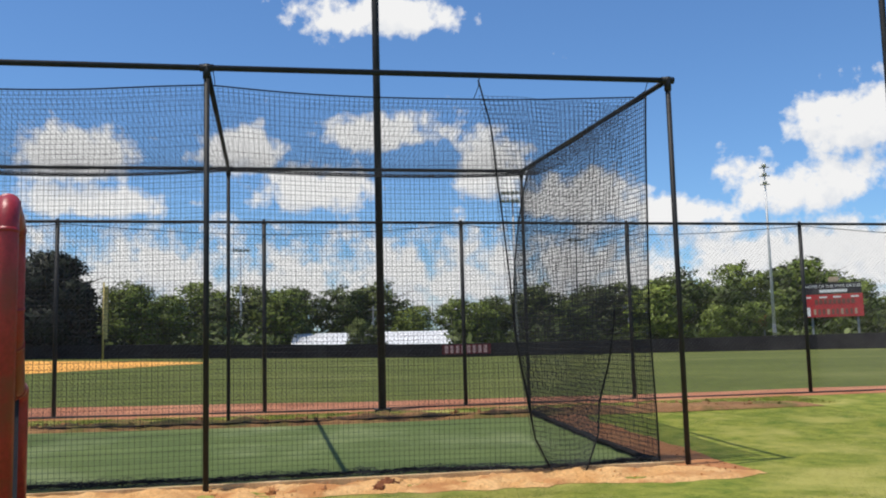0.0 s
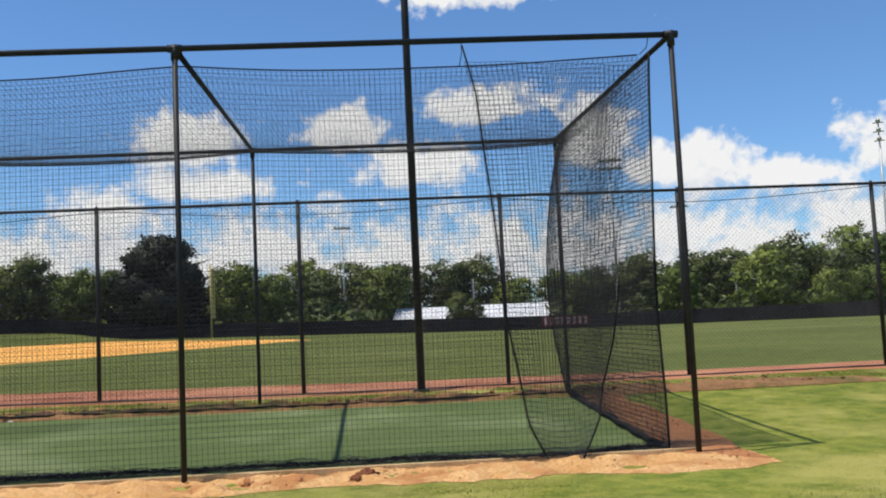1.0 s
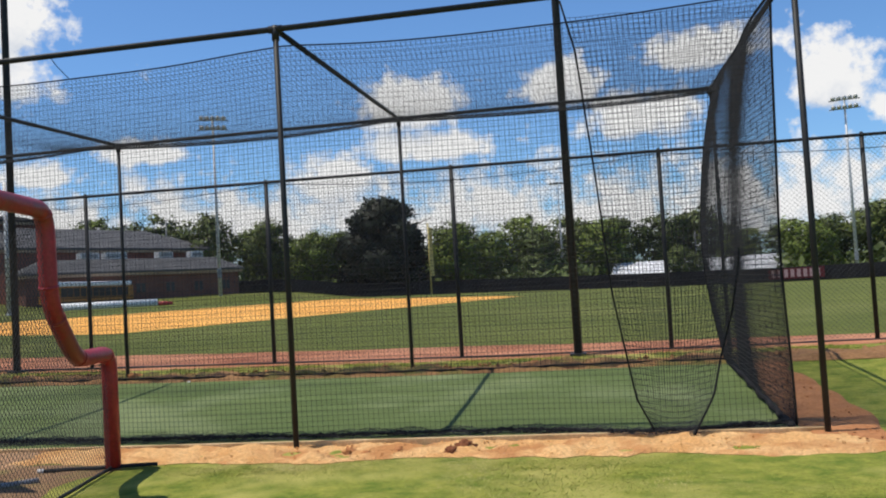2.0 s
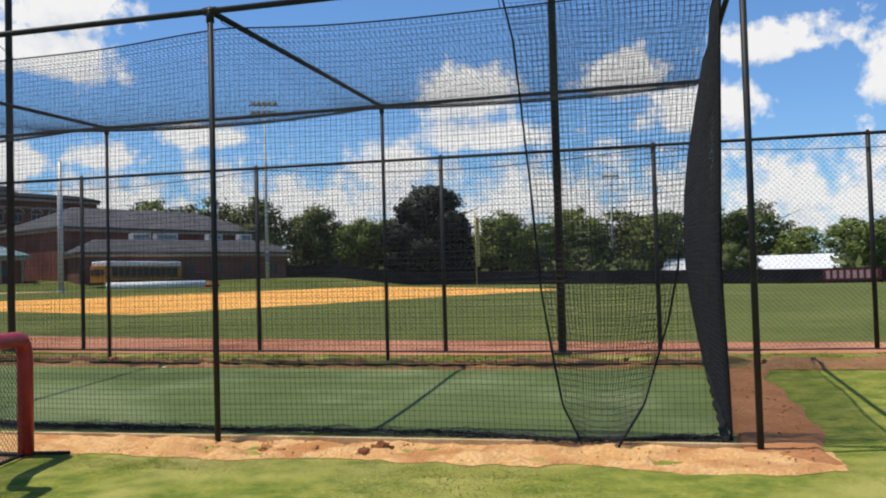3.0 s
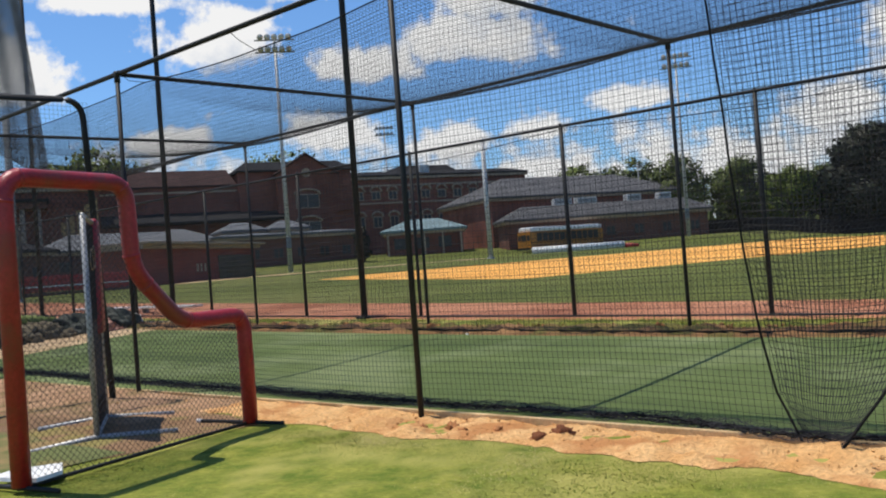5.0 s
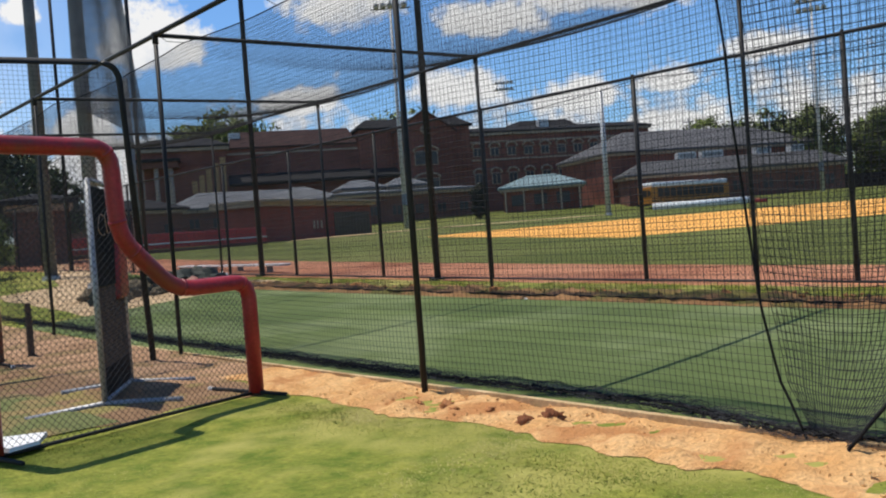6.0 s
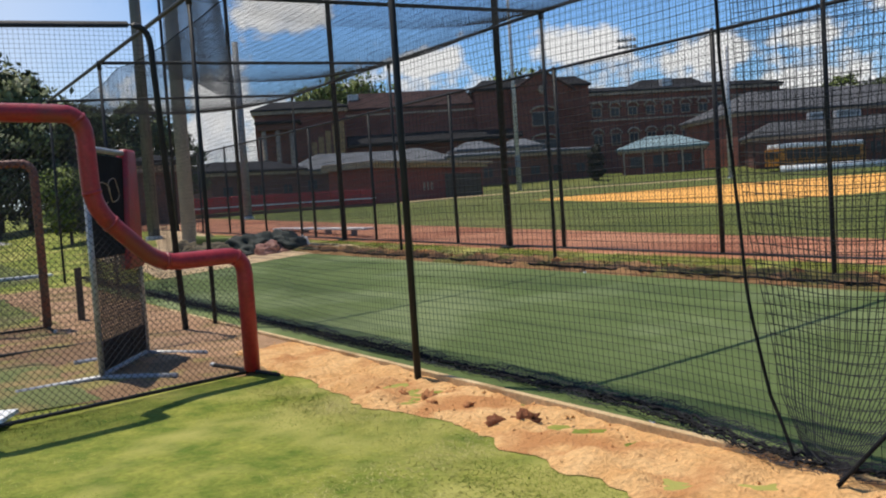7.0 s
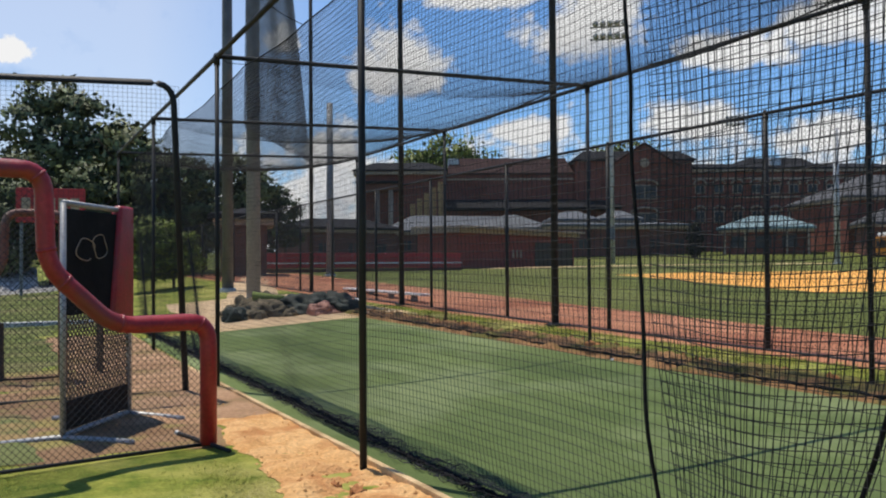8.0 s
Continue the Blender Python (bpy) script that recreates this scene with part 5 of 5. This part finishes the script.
blades(64000, -14, 9, 4.72, 6.2, lambda x, y: np.sin(1.7 * x) + np.sin(4.1 * x + y * 3) > -1.0 + 1.3 * (y < 5.1), 0.04, 4, "verge_blades", BLADES, "rough grass between turf and fence", 1.0)

# ---- crumbs of soil ----
def crumbs(n, x0, x1, y0, y1, size, seed, name, mat, label, hot):
    rg = np.random.default_rng(seed)
    V, F = [], []
    octa = np.array(((1, 0, 0), (-1, 0, 0), (0, 1, 0), (0, -1, 0), (0, 0, 1), (0, 0, -1)), float)
    tri = ((0, 2, 4), (2, 1, 4), (1, 3, 4), (3, 0, 4), (2, 0, 5), (1, 2, 5), (3, 1, 5), (0, 3, 5))
    while len(F) < n * 8:
        x, y = rg.uniform(x0, x1), rg.uniform(y0, y1)
        if hot(x, y) < rg.random():
            continue
        r = size * (0.3 + rg.random() ** 3 * 1.6)
        o = octa * r * rg.uniform(0.55, 1.25, (6, 1)) + rg.normal(0, 0.15 * r, (6, 3))
        a = rg.uniform(0, 6.28)
        o = np.stack([o[:, 0] * math.cos(a) - o[:, 1] * math.sin(a) + x, o[:, 0] * math.sin(a) + o[:, 1] * math.cos(a) + y, o[:, 2] * 0.7 + h(x, y) + 0.035 + 0.2 * r], 1)
        k = len(V)
        V += o.tolist()
        F += [(k + p, k + q, k + w) for p, q, w in tri]
    return tagged(obj(name, V, F, mat, None), label, "soil", "", "stuff")


crumbs(380, -4.0, 4.7, -0.62, 0.05, 0.010, 12, "soil_crumbs", SOIL, "loose crumbs of orange soil", lambda x, y: 0.25 + 0.75 * math.exp(-((x - 0.6) / 0.9) ** 2) + 0.5 * math.exp(-((x - 3.6) / 0.8) ** 2))
crumbs(900, -13, 8, 4.65, 5.25, 0.028, 13, "ridge_crumbs", RIDGE, "loose lumps of reddish soil on the ridge", lambda x, y: 0.4 + 0.5 * math.sin(1.7 * x) ** 2)
crumbs(220, 4.2, 4.72, -0.4, 4.5, 0.010, 14, "end_crumbs", CLAY, "loose crumbs of reddish soil past the cage end", lambda x, y: 0.6)

# ---- clouds: a far backdrop ----
CLOUDS = [(6.0, 20.6, 5.4, 1.8), (35.2, 12.3, 3.4, 2.8), (32.3, 8.6, 5.0, 2.2), (25.1, 7.8, 3.6, 1.3), (13.3, 10.8, 2.4, 3.0), (18.8, 9.0, 3.8, 2.2), (6.2, 13.4, 4.3, 1.4),
          (-2.6, 12.2, 2.5, 2.2), (-12.2, 11.6, 3.6, 2.4), (1.6, 9.9, 3.9, 2.0), (-11.5, 9.0, 5.0, 1.3), (-36.9, 16.4, 4.0, 3.0), (-38.6, 13.6, 5.0, 2.0), (-66.3, 12.2, 3.2, 2.5),
          (-54.6, 14.3, 4.0, 2.4), (-28.9, 9.2, 2.8, 1.1), (-35.0, 8.0, 2.8, 1.2), (-17.5, 7.2, 3.0, 2.1), (-48.4, 8.6, 2.8, 1.8), (-61.0, 16.6, 5.0, 1.0), (-73.7, 14.0, 1.2, 1.2), (-89.3, 12.4, 1.4, 1.2), (-58.0, 8.4, 2.4, 1.2), (-70.5, 6.4, 2.2, 3.6), (-45.5, 12.6, 3.4, 1.6), (-49.5, 17.6, 4.5, 1.4), (-42.0, 18.6, 3.5, 1.2), (-40.0, 7.3, 2.6, 1.6)]
cm = bpy.data.materials.new("cloud_backdrop")
cm.use_nodes = True
ct = cm.node_tree
for nd in list(ct.nodes):
    ct.nodes.remove(nd)


def math_node(op, a, b=None, c=None):
    nd = ct.nodes.new("ShaderNodeMath")
    nd.operation = op
    for i, q in enumerate((a, b, c)):
        if q is None:
            continue
        if isinstance(q, (int, float)):
            nd.inputs[i].default_value = q
        else:
            ct.links.new(q, nd.inputs[i])
    return nd.outputs[0]


uvn = ct.nodes.new("ShaderNodeUVMap")
uvn.uv_map = "sphere"
sep = ct.nodes.new("ShaderNodeSeparateXYZ")
ct.links.new(uvn.outputs[0], sep.inputs[0])
AZN, ELN = sep.outputs[0], sep.outputs[1]


def density(rise):
    """How thick the cloud is, looked up that many degrees higher."""
    el = math_node("ADD", ELN, rise)
    at = ct.nodes.new("ShaderNodeCombineXYZ")
    ct.links.new(AZN, at.inputs[0])
    ct.links.new(el, at.inputs[1])
    total = None
    for ca, ce, wa, we in CLOUDS:
        dx = math_node("DIVIDE", math_node("SUBTRACT", AZN, ca), 1.06 * wa)
        dy = math_node("DIVIDE", math_node("SUBTRACT", el, ce), 1.08 * we)
        dy = math_node("MULTIPLY", dy, math_node("ADD", 1.0, math_node("MULTIPLY", math_node("LESS_THAN", dy, 0.0), 0.6)))
        q = math_node("EXPONENT", math_node("MULTIPLY", math_node("ADD", math_node("MULTIPLY", dx, dx), math_node("MULTIPLY", dy, dy)), -1.0))
        total = q if total is None else math_node("MAXIMUM", total, q)
    low = math_node("SUBTRACT", 1.05, math_node("MULTIPLY", math_node("ABSOLUTE", math_node("SUBTRACT", el, 4.2)), 0.15))
    low = math_node("MULTIPLY", math_node("MAXIMUM", low, 0.0), math_node("LESS_THAN", math_node("ABSOLUTE", math_node("SUBTRACT", AZN, -20.0)), 58.0))
    total = math_node("MAXIMUM", total, math_node("MULTIPLY", low, 0.72))
    warp = noise_tex(ct, at.outputs[0], 0.30, 8.0, 0.58)
    fluff = noise_tex(ct, at.outputs[0], 0.85, 9.0, 0.60)
    return math_node("ADD", total, math_node("ADD", math_node("MULTIPLY", math_node("SUBTRACT", warp, 0.5), 1.5), math_node("MULTIPLY", math_node("SUBTRACT", fluff, 0.5), 1.05)))


dens, above = density(0.0), density(1.5)
alpha = math_node("SMOOTH_MIN", math_node("MAXIMUM", math_node("MULTIPLY", math_node("SUBTRACT", dens, 0.36), 3.4), 0.0), 1.0, 0.15)
veil = math_node("MULTIPLY", math_node("MINIMUM", math_node("MAXIMUM", math_node("DIVIDE", math_node("SUBTRACT", -68.0, AZN), 14.0), 0.0), 1.0), 0.46)
alpha = math_node("MAXIMUM", alpha, veil)
lit = math_node("ADD", math_node("ADD", 0.55, math_node("MULTIPLY", math_node("SUBTRACT", dens, above), 0.75)), math_node("MULTIPLY", math_node("SUBTRACT", 0.9, dens), 0.28))
shade = ramp(ct, lit, [(0.0, (0.56, 0.63, 0.74)), (0.42, (0.84, 0.87, 0.92)), (0.70, (1.0, 1.0, 1.0)), (1.0, (1.0, 1.0, 1.0))])
em = ct.nodes.new("ShaderNodeEmission")
ct.links.new(shade, em.inputs[0])
em.inputs[1].default_value = 0.93
tr = ct.nodes.new("ShaderNodeBsdfTransparent")
mx = ct.nodes.new("ShaderNodeMixShader")
ct.links.new(alpha, mx.inputs[0])
ct.links.new(tr.outputs[0], mx.inputs[1])
ct.links.new(em.outputs[0], mx.inputs[2])
outn = ct.nodes.new("ShaderNodeOutputMaterial")
ct.links.new(mx.outputs[0], outn.inputs[0])
azs, els = np.arange(-180, 180.1, 4.0), np.arange(-0.5, 30.1, 2.0)
V = [(4 + 2400 * math.cos(radians(e)) * math.sin(radians(a)), -4 + 2400 * math.cos(radians(e)) * math.cos(radians(a)), 1.2 + 2400 * math.sin(radians(e))) for a in azs for e in els]
ne = len(els)
F = [(i * ne + j, i * ne + j + 1, (i + 1) * ne + j + 1, (i + 1) * ne + j) for i in range(len(azs) - 1) for j in range(ne - 1)]
band = obj("cloud_backdrop", V, F, cm)
uv = band.data.uv_layers.new(name="sphere")
for loop in band.data.loops:
    k = loop.vertex_index
    uv.data[loop.index].uv = (azs[k // ne], els[k % ne])
tagged(band, "white cumulus clouds over the horizon", "clouds", "", "structure")
